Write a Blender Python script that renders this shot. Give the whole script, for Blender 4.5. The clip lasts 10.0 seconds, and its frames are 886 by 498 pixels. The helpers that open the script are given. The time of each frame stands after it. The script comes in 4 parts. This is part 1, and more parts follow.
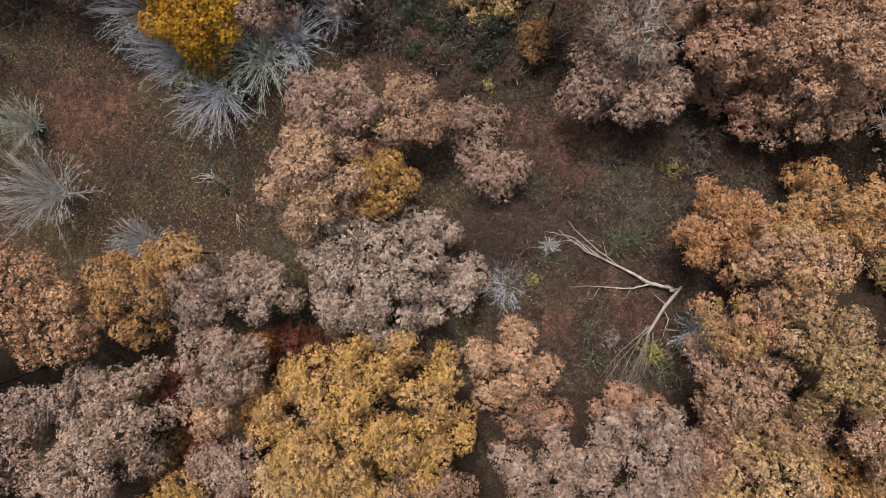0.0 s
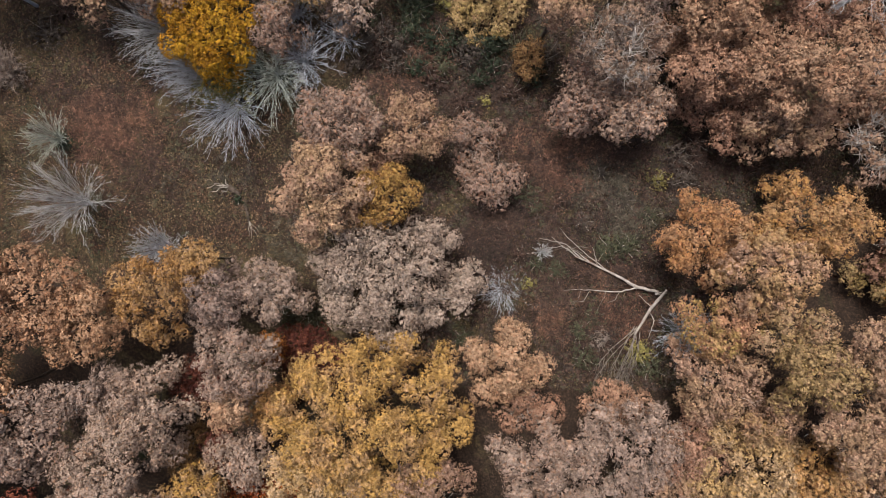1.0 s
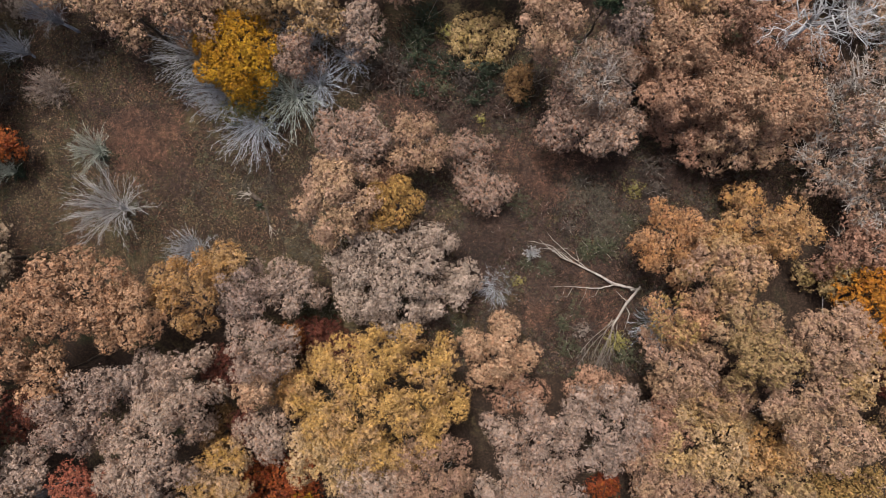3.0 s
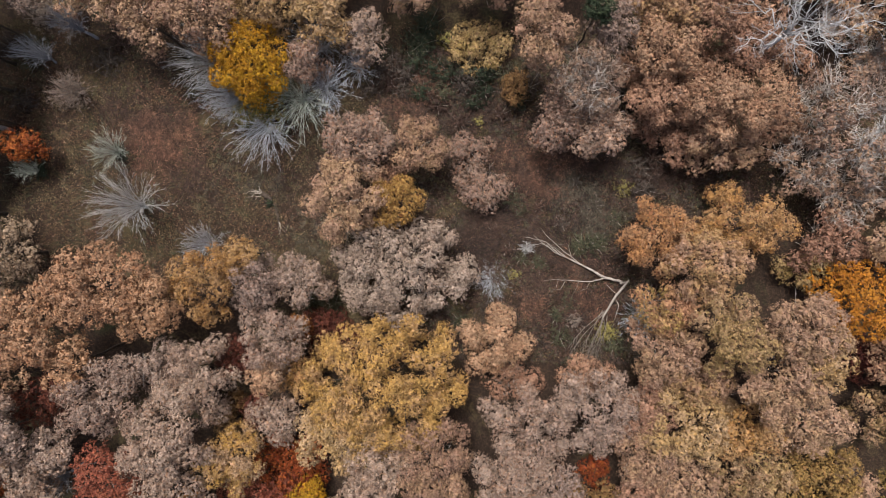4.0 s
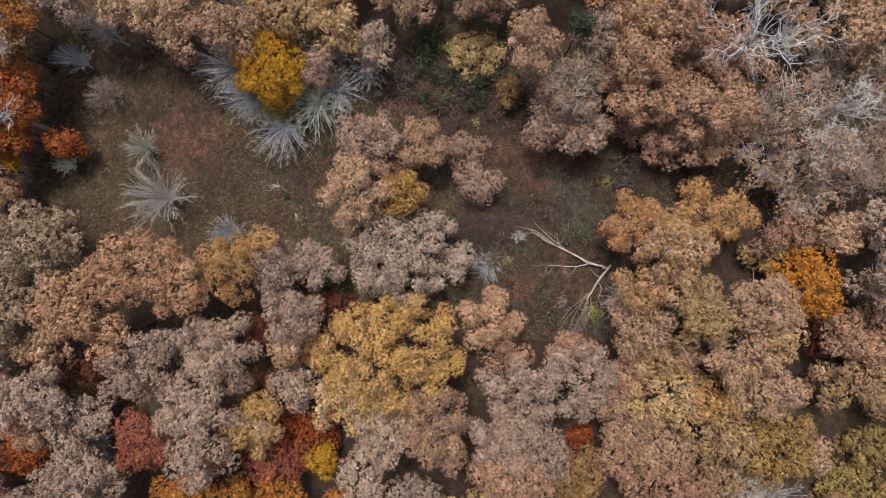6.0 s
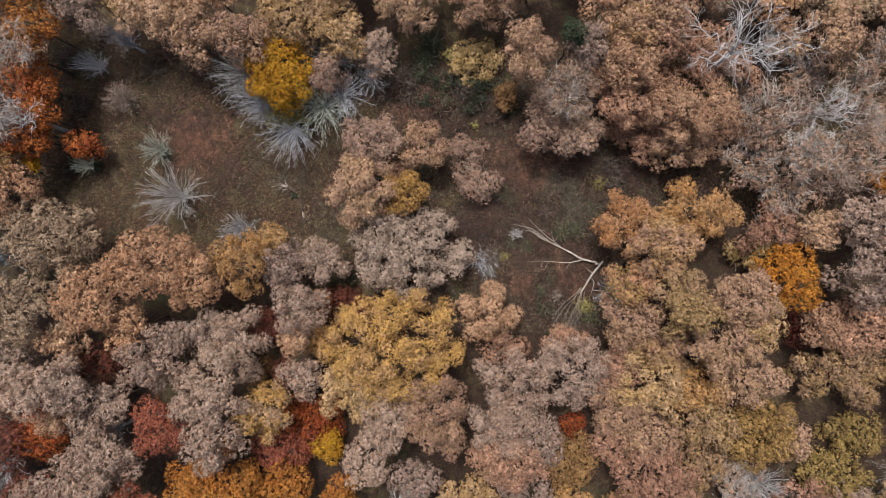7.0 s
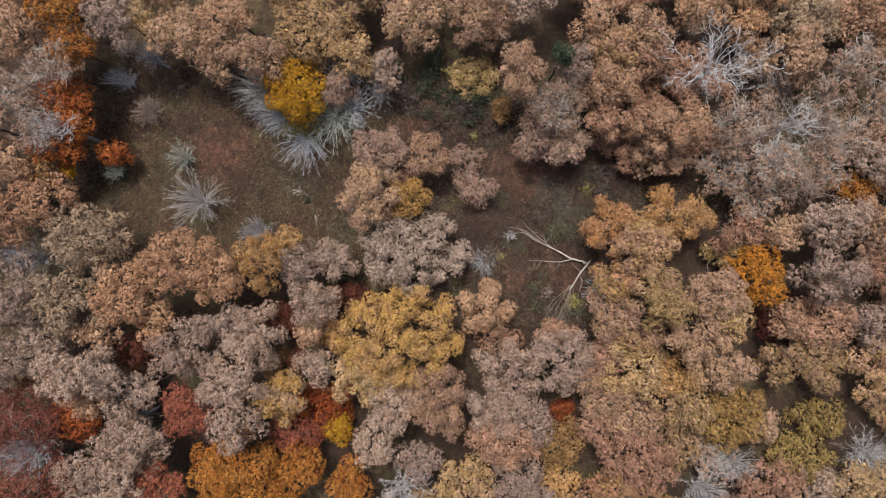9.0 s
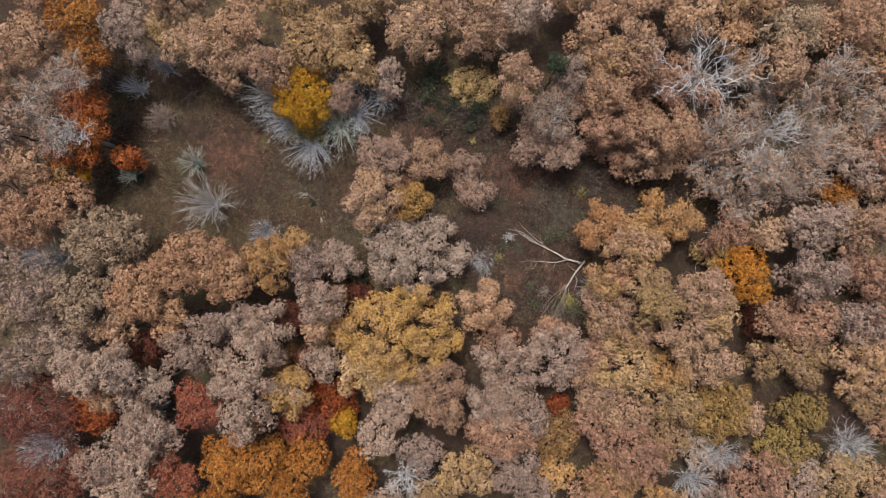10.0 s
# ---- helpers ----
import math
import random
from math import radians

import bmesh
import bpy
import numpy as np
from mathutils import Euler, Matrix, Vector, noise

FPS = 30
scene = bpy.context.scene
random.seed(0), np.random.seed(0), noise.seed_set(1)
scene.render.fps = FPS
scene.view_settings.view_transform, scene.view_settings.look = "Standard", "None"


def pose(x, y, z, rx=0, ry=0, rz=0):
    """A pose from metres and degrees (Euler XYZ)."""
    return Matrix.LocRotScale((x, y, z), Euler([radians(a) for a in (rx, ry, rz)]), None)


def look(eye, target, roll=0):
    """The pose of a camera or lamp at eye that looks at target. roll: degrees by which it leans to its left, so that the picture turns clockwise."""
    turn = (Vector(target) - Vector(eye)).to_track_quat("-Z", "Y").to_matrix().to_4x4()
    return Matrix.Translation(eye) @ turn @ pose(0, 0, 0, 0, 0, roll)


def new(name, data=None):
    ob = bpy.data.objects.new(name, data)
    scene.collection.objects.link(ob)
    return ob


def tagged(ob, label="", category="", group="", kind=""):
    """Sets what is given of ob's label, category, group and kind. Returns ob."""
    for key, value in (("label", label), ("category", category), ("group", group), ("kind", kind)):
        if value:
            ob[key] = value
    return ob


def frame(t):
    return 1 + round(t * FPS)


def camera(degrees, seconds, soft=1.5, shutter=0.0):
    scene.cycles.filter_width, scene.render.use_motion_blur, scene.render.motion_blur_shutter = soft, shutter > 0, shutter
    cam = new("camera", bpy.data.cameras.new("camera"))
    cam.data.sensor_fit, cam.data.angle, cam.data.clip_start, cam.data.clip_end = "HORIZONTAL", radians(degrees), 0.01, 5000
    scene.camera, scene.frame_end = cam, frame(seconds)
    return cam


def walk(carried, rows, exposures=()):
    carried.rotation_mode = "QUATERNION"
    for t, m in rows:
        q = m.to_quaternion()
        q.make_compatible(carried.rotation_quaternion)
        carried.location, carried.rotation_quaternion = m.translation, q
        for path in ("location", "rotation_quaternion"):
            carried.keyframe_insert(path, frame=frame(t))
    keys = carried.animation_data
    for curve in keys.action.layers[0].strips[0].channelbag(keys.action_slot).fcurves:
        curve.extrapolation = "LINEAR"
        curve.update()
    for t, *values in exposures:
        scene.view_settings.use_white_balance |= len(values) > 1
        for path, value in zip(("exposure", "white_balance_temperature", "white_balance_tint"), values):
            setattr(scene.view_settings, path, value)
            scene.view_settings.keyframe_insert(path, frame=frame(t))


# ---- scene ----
cam = camera(70.0, 10.0, soft=0.7)
METRES, EYE, TILT, LEAN, TURN = 40.0, 63.0, -90.0, 0.0, 0.0
ROWS = [
    (0.0, 0.0, 0.0, 0.0, 0.0, 0.0, 0.0),
    (0.5, -0.0005, -0.0457, 0.0069, 0.0, -0.0, -0.01),
    (1.0, -0.0006, -0.0959, 0.0138, -0.01, -0.0, -0.02),
    (1.5, -0.001, -0.1418, 0.0193, -0.02, 0.02, -0.02),
    (2.0, -0.0011, -0.1931, 0.0199, -0.02, 0.01, -0.02),
    (2.5, -0.0015, -0.2407, 0.0193, -0.04, 0.02, -0.05),
    (4.0, -0.0038, -0.3933, 0.0073, -0.11, -0.1, -0.12),
    (4.5, -0.004, -0.4424, -0.0017, -0.11, -0.11, -0.15),
    (5.0, -0.0043, -0.4947, -0.0121, -0.11, -0.13, -0.18),
    (5.5, -0.0059, -0.5436, -0.0217, -0.13, -0.11, -0.21),
    (7.0, -0.0069, -0.6966, -0.0462, -0.1, 0.05, -0.29),
    (7.5, -0.0076, -0.7439, -0.0477, -0.1, 0.05, -0.3),
    (8.0, -0.0079, -0.7948, -0.0482, -0.08, 0.07, -0.32),
    (8.5, -0.0093, -0.8416, -0.0476, -0.09, 0.07, -0.34),
    (9.0, -0.0106, -0.8924, -0.0466, -0.08, 0.09, -0.33),
    (9.5, -0.0119, -0.9389, -0.0456, -0.09, 0.1, -0.33),
    (10.0, -0.0142, -0.9931, -0.0442, -0.1, 0.11, -0.33),
]
walk(cam, [(t, pose(0, 0, EYE, TILT, LEAN, TURN) @ pose(METRES * x, METRES * y, METRES * z, 90 + pitch, roll, yaw)) for t, x, y, z, yaw, pitch, roll in ROWS])


# ---- light: a pale overcast sky with a broad, weak sun ----
world = bpy.data.worlds.new("overcast_sky")
scene.world = world
world.use_nodes = True
wn = world.node_tree.nodes
sky = wn.new("ShaderNodeTexSky")
sky.sky_type = "NISHITA"
sky.sun_disc = False
sky.sun_elevation = radians(67)
sky.sun_rotation = radians(339)
sky.air_density = 1.0
sky.dust_density = 6.5
sky.ozone_density = 0.6
wn["Background"].inputs["Strength"].default_value = 0.108
world.node_tree.links.new(sky.outputs[0], wn["Background"].inputs["Color"])
sun_data = bpy.data.lights.new("sun", "SUN")
sun_data.energy = 3.4
sun_data.angle = radians(12)
sun_data.color = (1.0, 0.97, 0.93)
sun = new("sun", sun_data)
sun.matrix_world = look((-7, 18, 45), (0, 0, 0))
scene.view_settings.exposure = 0.64


# ---- materials ----
DEEP = 0.52


def linear(c, k=DEEP):
    """A surface colour given as it looks on a white-balanced card, brought down to its real reflectance."""
    return tuple(k * (((v / 255 + 0.055) / 1.055) ** 2.4 if v > 10 else v / 255 / 12.92) for v in c)


def shader(name, rough=0.8):
    m = bpy.data.materials.new(name)
    m.use_nodes = True
    b = m.node_tree.nodes["Principled BSDF"]
    b.inputs["Roughness"].default_value = rough
    b.inputs["Specular IOR Level"].default_value = 0.25
    return m, m.node_tree.nodes, m.node_tree.links, b


def ramp(nodes, stops):
    r = nodes.new("ShaderNodeValToRGB")
    e = r.color_ramp.elements
    while len(e) < len(stops):
        e.new(0.5)
    for el, (p, c) in zip(e, stops):
        el.position, el.color = p, (*c, 1)
    return r


def noise_tex(nodes, links, scale, detail=4, rough=0.6, coord="Object", distort=0.0):
    tc = nodes.new("ShaderNodeTexCoord")
    n = nodes.new("ShaderNodeTexNoise")
    n.inputs["Scale"].default_value = scale
    n.inputs["Detail"].default_value = detail
    n.inputs["Roughness"].default_value = rough
    n.inputs["Distortion"].default_value = distort
    links.new(tc.outputs[coord], n.inputs["Vector"])
    return n


def math_node(nodes, links, op, a, b):
    n = nodes.new("ShaderNodeMath")
    n.operation = op
    for i, v in enumerate((a, b)):
        if isinstance(v, (int, float)):
            n.inputs[i].default_value = v
        else:
            links.new(v, n.inputs[i])
    return n.outputs[0]


def mix_colour(nodes, links, fac, a, b, mode="MIX"):
    n = nodes.new("ShaderNodeMix")
    n.data_type, n.blend_type = "RGBA", mode
    for sock, v in ((n.inputs[0], fac), (n.inputs[6], a), (n.inputs[7], b)):
        if isinstance(v, (int, float)):
            sock.default_value = v
        elif isinstance(v, tuple):
            sock.default_value = (*v, 1)
        else:
            links.new(v, sock)
    return n.outputs[2]


def leaf_material(name, main, second, third, patch=0.45, vivid=0.84):
    """Withered leaves: a main colour, a second in patches of a metre or two, and single leaves of a third."""
    m, nodes, links, b = shader(name + "_leaves", 0.75)
    geo = nodes.new("ShaderNodeNewGeometry")
    rnd = geo.outputs["Random Per Island"]
    big = noise_tex(nodes, links, patch, 2, 0.5)
    mask = ramp(nodes, [(0.44, (0, 0, 0)), (0.60, (1, 1, 1))])
    links.new(big.outputs["Fac"], mask.inputs[0])
    base = mix_colour(nodes, links, mask.outputs[0], linear(main), linear(second))
    pick = ramp(nodes, [(0.72, (0, 0, 0)), (0.92, (0.75, 0.75, 0.75))])
    links.new(rnd, pick.inputs[0])
    base = mix_colour(nodes, links, pick.outputs[0], base, linear(third))
    clump = noise_tex(nodes, links, 0.8, 3, 0.6)
    hsv = nodes.new("ShaderNodeHueSaturation")
    spin = math_node(nodes, links, "MULTIPLY", rnd, 37.0)
    spin = math_node(nodes, links, "FRACT", spin, 0.0)
    v = math_node(nodes, links, "MULTIPLY_ADD", spin, 0.32)
    v.node.inputs[2].default_value = -1.39
    v2 = math_node(nodes, links, "MULTIPLY_ADD", clump.outputs["Fac"], 1.5)
    links.new(v, v2.node.inputs[2])
    tuft = noise_tex(nodes, links, 2.7, 3, 0.65)
    speck = noise_tex(nodes, links, 17.0, 2, 0.7)
    v3 = math_node(nodes, links, "MULTIPLY_ADD", tuft.outputs["Fac"], 3.05)
    links.new(v2, v3.node.inputs[2])
    info = nodes.new("ShaderNodeObjectInfo")
    v4 = math_node(nodes, links, "MULTIPLY_ADD", info.outputs["Random"], 0.34)
    v4.node.inputs[2].default_value = 0.83
    links.new(math_node(nodes, links, "MULTIPLY", v3, v4), hsv.inputs["Value"])
    hsv.inputs["Saturation"].default_value = vivid
    bump = nodes.new("ShaderNodeBump")
    bump.inputs["Strength"].default_value = 0.7
    bump.inputs["Distance"].default_value = 0.05
    links.new(speck.outputs["Fac"], bump.inputs["Height"])
    links.new(bump.outputs[0], b.inputs["Normal"])
    hue = math_node(nodes, links, "MULTIPLY_ADD", info.outputs["Random"], 0.008)
    hue.node.inputs[2].default_value = 0.4952
    links.new(hue, hsv.inputs["Hue"])
    links.new(base, hsv.inputs["Color"])
    links.new(hsv.outputs[0], b.inputs["Base Color"])
    tr = nodes.new("ShaderNodeBsdfTranslucent")
    links.new(hsv.outputs[0], tr.inputs["Color"])
    mx = nodes.new("ShaderNodeMixShader")
    mx.inputs[0].default_value = 0.058
    links.new(b.outputs[0], mx.inputs[1])
    links.new(tr.outputs[0], mx.inputs[2])
    links.new(mx.outputs[0], nodes["Material Output"].inputs["Surface"])
    return m


def bark_material(name, dark, pale, scale=3.0, k=DEEP):
    m, nodes, links, b = shader(name, 0.9)
    n = noise_tex(nodes, links, scale, 6, 0.7, distort=0.4)
    r = ramp(nodes, [(0.35, linear(dark, k)), (0.62, linear(pale, k))])
    links.new(n.outputs["Fac"], r.inputs[0])
    geo = nodes.new("ShaderNodeNewGeometry")
    v = math_node(nodes, links, "MULTIPLY_ADD", geo.outputs["Random Per Island"], 0.5)
    v.node.inputs[2].default_value = 0.72
    hsv = nodes.new("ShaderNodeHueSaturation")
    links.new(v, hsv.inputs["Value"])
    links.new(r.outputs[0], hsv.inputs["Color"])
    links.new(hsv.outputs[0], b.inputs["Base Color"])
    fine = noise_tex(nodes, links, 25.0, 4, 0.7)
    bump = nodes.new("ShaderNodeBump")
    bump.inputs["Strength"].default_value = 0.6
    bump.inputs["Distance"].default_value = 0.03
    links.new(fine.outputs["Fac"], bump.inputs["Height"])
    links.new(bump.outputs[0], b.inputs["Normal"])
    return m


# kind: species, main, second and third leaf colour, leaves per square metre, twigs shown, words for the label
KINDS = {
    "beige": ("oak", (178, 148, 128), (166, 137, 120), (190, 130, 90), 1.0, 0.3, "withered beige-brown leaves"),
    "rosy": ("oak", (180, 142, 116), (186, 148, 110), (152, 106, 80), 1.0, 0.28, "withered pinkish-brown leaves"),
    "tan": ("oak", (196, 156, 122), (184, 140, 106), (164, 108, 74), 1.0, 0.1, "dry tan leaves"),
    "rosytan": ("oak", (182, 142, 114), (188, 148, 96), (176, 124, 84), 1.0, 0.1, "dry tan-pink leaves"),
    "grey": ("oak", (172, 148, 132), (176, 154, 138), (146, 116, 96), 1.0, 0.5, "faded grey-brown leaves"),
    "greyrosy": ("oak", (176, 149, 133), (166, 141, 126), (158, 118, 90), 0.9, 0.3, "faded grey-pink leaves"),
    "pale": ("oak", (182, 156, 138), (174, 144, 125), (168, 122, 88), 1.0, 0.2, "pale bleached brown leaves"),
    "yellow": ("oak", (210, 164, 80), (202, 158, 104), (194, 142, 46), 1.1, 0.1, "ochre-yellow leaves"),
    "yellowpale": ("oak", (192, 156, 116), (190, 152, 98), (182, 138, 70), 1.0, 0.1, "pale yellow-brown leaves"),
    "gold": ("oak", (184, 142, 64), (176, 130, 54), (152, 100, 50), 1.2, 0.0, "golden-ochre leaves"),
    "goldtan": ("oak", (196, 152, 98), (200, 146, 70), (178, 118, 72), 1.0, 0.1, "gold and tan leaves"),
    "orangetan": ("oak", (196, 148, 102), (196, 138, 76), (176, 112, 68), 1.0, 0.1, "orange-tan leaves"),
    "orangepale": ("oak", (190, 146, 110), (182, 134, 96), (176, 116, 70), 1.0, 0.15, "pale orange-brown leaves"),
    "goldpale": ("oak", (188, 152, 116), (196, 148, 56), (180, 130, 70), 1.0, 0.1, "pale leaves turning gold"),
    "golden2": ("oak", (186, 142, 84), (178, 126, 54), (176, 140, 112), 1.0, 0.1, "golden-brown leaves"),
    "brown": ("oak", (180, 136, 108), (184, 138, 110), (156, 104, 76), 0.95, 0.3, "dull brown leaves"),
    "rosyolive": ("oak", (176, 126, 92), (164, 132, 72), (160, 100, 80), 1.0, 0.1, "pink-brown and olive leaves"),
    "olive": ("oak", (156, 122, 62), (166, 130, 66), (150, 104, 60), 1.0, 0.0, "olive-brown leaves"),
    "olivetan": ("oak", (180, 146, 110), (178, 146, 90), (168, 118, 84), 1.0, 0.1, "olive-tan leaves"),
    "oliveyellow": ("oak", (184, 152, 100), (172, 142, 80), (176, 132, 96), 1.0, 0.1, "olive-yellow leaves"),
    "olivegreen": ("oak", (152, 126, 66), (142, 118, 54), (162, 124, 80), 1.0, 0.0, "yellow-green leaves"),
    "olivegrey": ("oak", (174, 148, 122), (168, 142, 114), (146, 112, 78), 0.9, 0.2, "grey-olive faded leaves"),
    "golden": ("beech", (192, 146, 42), (184, 130, 34), (160, 106, 40), 1.2, 0.1, "bright golden leaves"),
    "brightyellow": ("beech", (184, 140, 44), (176, 128, 34), (164, 104, 36), 1.2, 0.0, "bright yellow leaves"),
    "orange": ("beech", (200, 138, 54), (194, 126, 44), (176, 108, 58), 1.0, 0.1, "bright orange leaves"),
    "rustgold": ("beech", (172, 114, 58), (164, 98, 44), (184, 132, 60), 1.0, 0.1, "rusty golden leaves"),
    "rust": ("beech", (160, 84, 44), (148, 70, 38), (182, 112, 48), 1.0, 0.1, "rust-brown leaves"),
    "orangered": ("beech", (186, 108, 54), (166, 86, 46), (196, 128, 62), 1.1, 0.1, "orange-red leaves"),
    "red": ("beech", (100, 54, 42), (90, 46, 36), (124, 70, 46), 1.0, 0.2, "dark red-brown leaves"),
    "redbeech": ("beech", (154, 90, 70), (144, 80, 62), (166, 104, 76), 1.4, 0.3, "dark copper-red leaves"),
    "redsparse": ("beech", (130, 78, 62), (118, 68, 54), (144, 96, 76), 0.8, 0.8, "thin copper-brown leaves and grey twigs"),
    "greenish": ("beech", (112, 106, 60), (98, 100, 66), (170, 130, 40), 0.8, 0.6, "thin grey-green leaves"),
    "dullgold": ("oak", (150, 112, 62), (140, 104, 60), (128, 86, 52), 1.0, 0.1, "dull golden-brown leaves"),
    "evergreen": ("oak", (52, 66, 40), (44, 58, 36), (70, 80, 50), 1.0, 0.0, "dark green leaves"),
    "twiggy": ("oak", (164, 136, 116), (158, 128, 106), (150, 112, 86), 0.75, 1.2, "thin beige leaves and pale twigs"),
    "sparse": ("oak", (172, 138, 118), (170, 136, 108), (154, 112, 86), 0.62, 1.3, "thin pinkish-brown leaves and grey limbs"),
}
LEAVES = {k: leaf_material(k, *v[1:4], vivid=1.02 if v[0] == "beech" else 0.93) for k, v in KINDS.items()}
BARK = bark_material("oak_bark", (62, 52, 44), (120, 106, 94))
TWIG = bark_material("grey_twig_bark", (138, 128, 120), (190, 180, 172), k=0.8)
BARE = {
    "white": bark_material("pale_bare_bark", (146, 144, 144), (206, 205, 206), k=0.75),
    "greybare": bark_material("grey_bare_bark", (134, 136, 142), (192, 195, 203), k=0.86),
    "greygreen": bark_material("lichen_bark", (126, 132, 122), (186, 190, 180), k=0.92),
    "pinkbush": bark_material("pinkish_bare_bark", (124, 106, 96), (172, 152, 140), k=0.75),
}
WEATHERED = bark_material("weathered_branch", (104, 94, 86), (166, 154, 144))
DEAD = bark_material("bleached_dead_wood", (138, 126, 116), (208, 198, 188), 1.6)


# ---- building helpers ----
def ground_z(x, y):
    s = 4.3 + 0.105 * max(-70.0, min(70.0, x))
    return s + 0.35 * math.sin(x * 0.13 + 1.1) * math.cos(y * 0.11) + 0.12 * math.sin(x * 0.41 + y * 0.37)


def part(name, mesh, parent, label=""):
    ob = new(name, mesh)
    ob.parent = parent
    if label:
        tagged(ob, label)
    return ob


def flake_mesh(name, corners, material):
    """A mesh of loose small faces from an array (n, 3 or 4, 3)."""
    n, k = corners.shape[:2]
    me = bpy.data.meshes.new(name)
    me.vertices.add(n * k)
    me.vertices.foreach_set("co", np.ascontiguousarray(corners, dtype=np.float32).ravel())
    me.loops.add(n * k)
    me.loops.foreach_set("vertex_index", np.arange(n * k, dtype=np.int32))
    me.polygons.add(n)
    me.polygons.foreach_set("loop_start", np.arange(0, n * k, k, dtype=np.int32))
    me.materials.append(material)
    me.update(calc_edges=True)
    me.validate()
    return me


def tubes_mesh(name, lines, material, sides=5, knots=0.0):
    """Tapered tubes along polylines: each line is (points, radii)."""
    verts, faces = [], []
    ring = [(math.cos(2 * math.pi * i / sides), math.sin(2 * math.pi * i / sides)) for i in range(sides)]
    for pts, radii in lines:
        base = len(verts)
        d = (pts[-1] - pts[0])
        a = d.orthogonal().normalized() if d.length > 1e-6 else Vector((1, 0, 0))
        for k, (p, r) in enumerate(zip(pts, radii)):
            t = (pts[min(k + 1, len(pts) - 1)] - pts[max(k - 1, 0)]).normalized()
            u = (a - t * a.dot(t)).normalized()
            w = t.cross(u)
            for j, (c, s) in enumerate(ring):
                rr = r * (1 + knots * math.sin(3 * j + 2.3 * k))
                verts.append(p + (u * c + w * s) * rr)
        for k in range(len(pts) - 1):
            for j in range(sides):
                i, i2 = base + k * sides + j, base + k * sides + (j + 1) % sides
                faces.append((i, i2, i2 + sides, i + sides))
        if sides > 3:
            faces.append(tuple(base + j for j in reversed(range(sides))))
            faces.append(tuple(base + (len(pts) - 1) * sides + j for j in range(sides)))
    me = bpy.data.meshes.new(name)
    me.from_pydata([tuple(v) for v in verts], [], faces)
    me.materials.append(material)
    if sides > 4:
        me.polygons.foreach_set("use_smooth", [True] * len(me.polygons))
    return me


def bent(rng, p, q, r0, r1, steps, wobble):
    """A crooked tapered line from p to q."""
    pts, radii = [], []
    for i in range(steps + 1):
        f = i / steps
        w = wobble * math.sin(math.pi * f) if 0 < i < steps else 0
        pts.append(p.lerp(q, f) + Vector((rng.uniform(-w, w), rng.uniform(-w, w), rng.uniform(-w, w) * 0.6)))
        radii.append(r0 + (r1 - r0) * f)
    return pts, radii


def leaf_quads(gen, centres, normals, spread, count, size):
    """Clusters of small folded leaves round the given centres."""
    n = len(centres) * count
    c = np.repeat(centres, count, axis=0)
    nn = np.repeat(normals, count, axis=0)
    sp = np.repeat(spread, count)[:, None]
    off = gen.normal(size=(n, 3))
    off /= np.linalg.norm(off, axis=1)[:, None] + 1e-9
    off *= gen.random((n, 1)) ** 0.3
    off[:, 2] *= 0.75
    c = c + off * sp
    up = np.array([0, 0, 0.12])
    m = nn * 1.0 + off * 0.8 + up + gen.normal(scale=0.28, size=(n, 3))
    m /= np.linalg.norm(m, axis=1)[:, None]
    a = gen.normal(size=(n, 3))
    a -= m * (a * m).sum(1)[:, None]
    a /= np.linalg.norm(a, axis=1)[:, None] + 1e-9
    b = np.cross(m, a)
    ln = (size * gen.uniform(0.65, 1.35, n))[:, None]
    wd = ln * gen.uniform(0.65, 1.0, (n, 1))
    fold = m * ln * gen.uniform(-0.25, 0.1, (n, 1))
    return np.stack([c - a * ln * 0.45 - b * wd * 0.5 + fold, c - a * ln * 0.45 + b * wd * 0.5 + fold, c + a * ln * 0.65], axis=1)


NUB = np.array([(1, 0, 0), (0, 1, 0), (-1, 0, 0), (0, -1, 0), (0, 0, 1), (0, 0, -1)], float)
NUB_FACES = np.array([(0, 1, 4), (1, 2, 4), (2, 3, 4), (3, 0, 4), (1, 0, 5), (2, 1, 5), (3, 2, 5), (0, 3, 5)], dtype=np.int32)


def foliage_mesh(name, leaves, nubs, material):
    """One mesh of loose three-cornered leaves round small nubs of packed foliage."""
    co, faces, base = [], [], 0
    for pieces, shape in ((leaves, np.array([(0, 1, 2)], dtype=np.int32)), (nubs, NUB_FACES)):
        n, k = pieces.shape[:2]
        co.append(pieces.reshape(-1, 3))
        faces.append((base + k * np.arange(n, dtype=np.int32)[:, None, None] + shape[None]).reshape(-1, 3))
        base += n * k
    co, faces = np.concatenate(co), np.concatenate(faces)
    me = bpy.data.meshes.new(name)
    me.vertices.add(len(co))
    me.vertices.foreach_set("co", np.ascontiguousarray(co, dtype=np.float32).ravel())
    me.loops.add(faces.size)
    me.loops.foreach_set("vertex_index", np.ascontiguousarray(faces, dtype=np.int32).ravel())
    me.polygons.add(len(faces))
    me.polygons.foreach_set("loop_start", np.arange(0, faces.size, 3, dtype=np.int32))
    me.materials.append(material)
    me.update(calc_edges=True)
    return me


def unit_vectors(v):
    return v / (np.linalg.norm(v, axis=1)[:, None] + 1e-9)


def lumps(gen, centres, radii):
    """Small uneven eight-sided nubs at the given places."""
    v = NUB[None] * gen.uniform(0.5, 1.3, (len(centres), len(NUB), 1)) * radii[:, None, None]
    return centres[:, None] + v


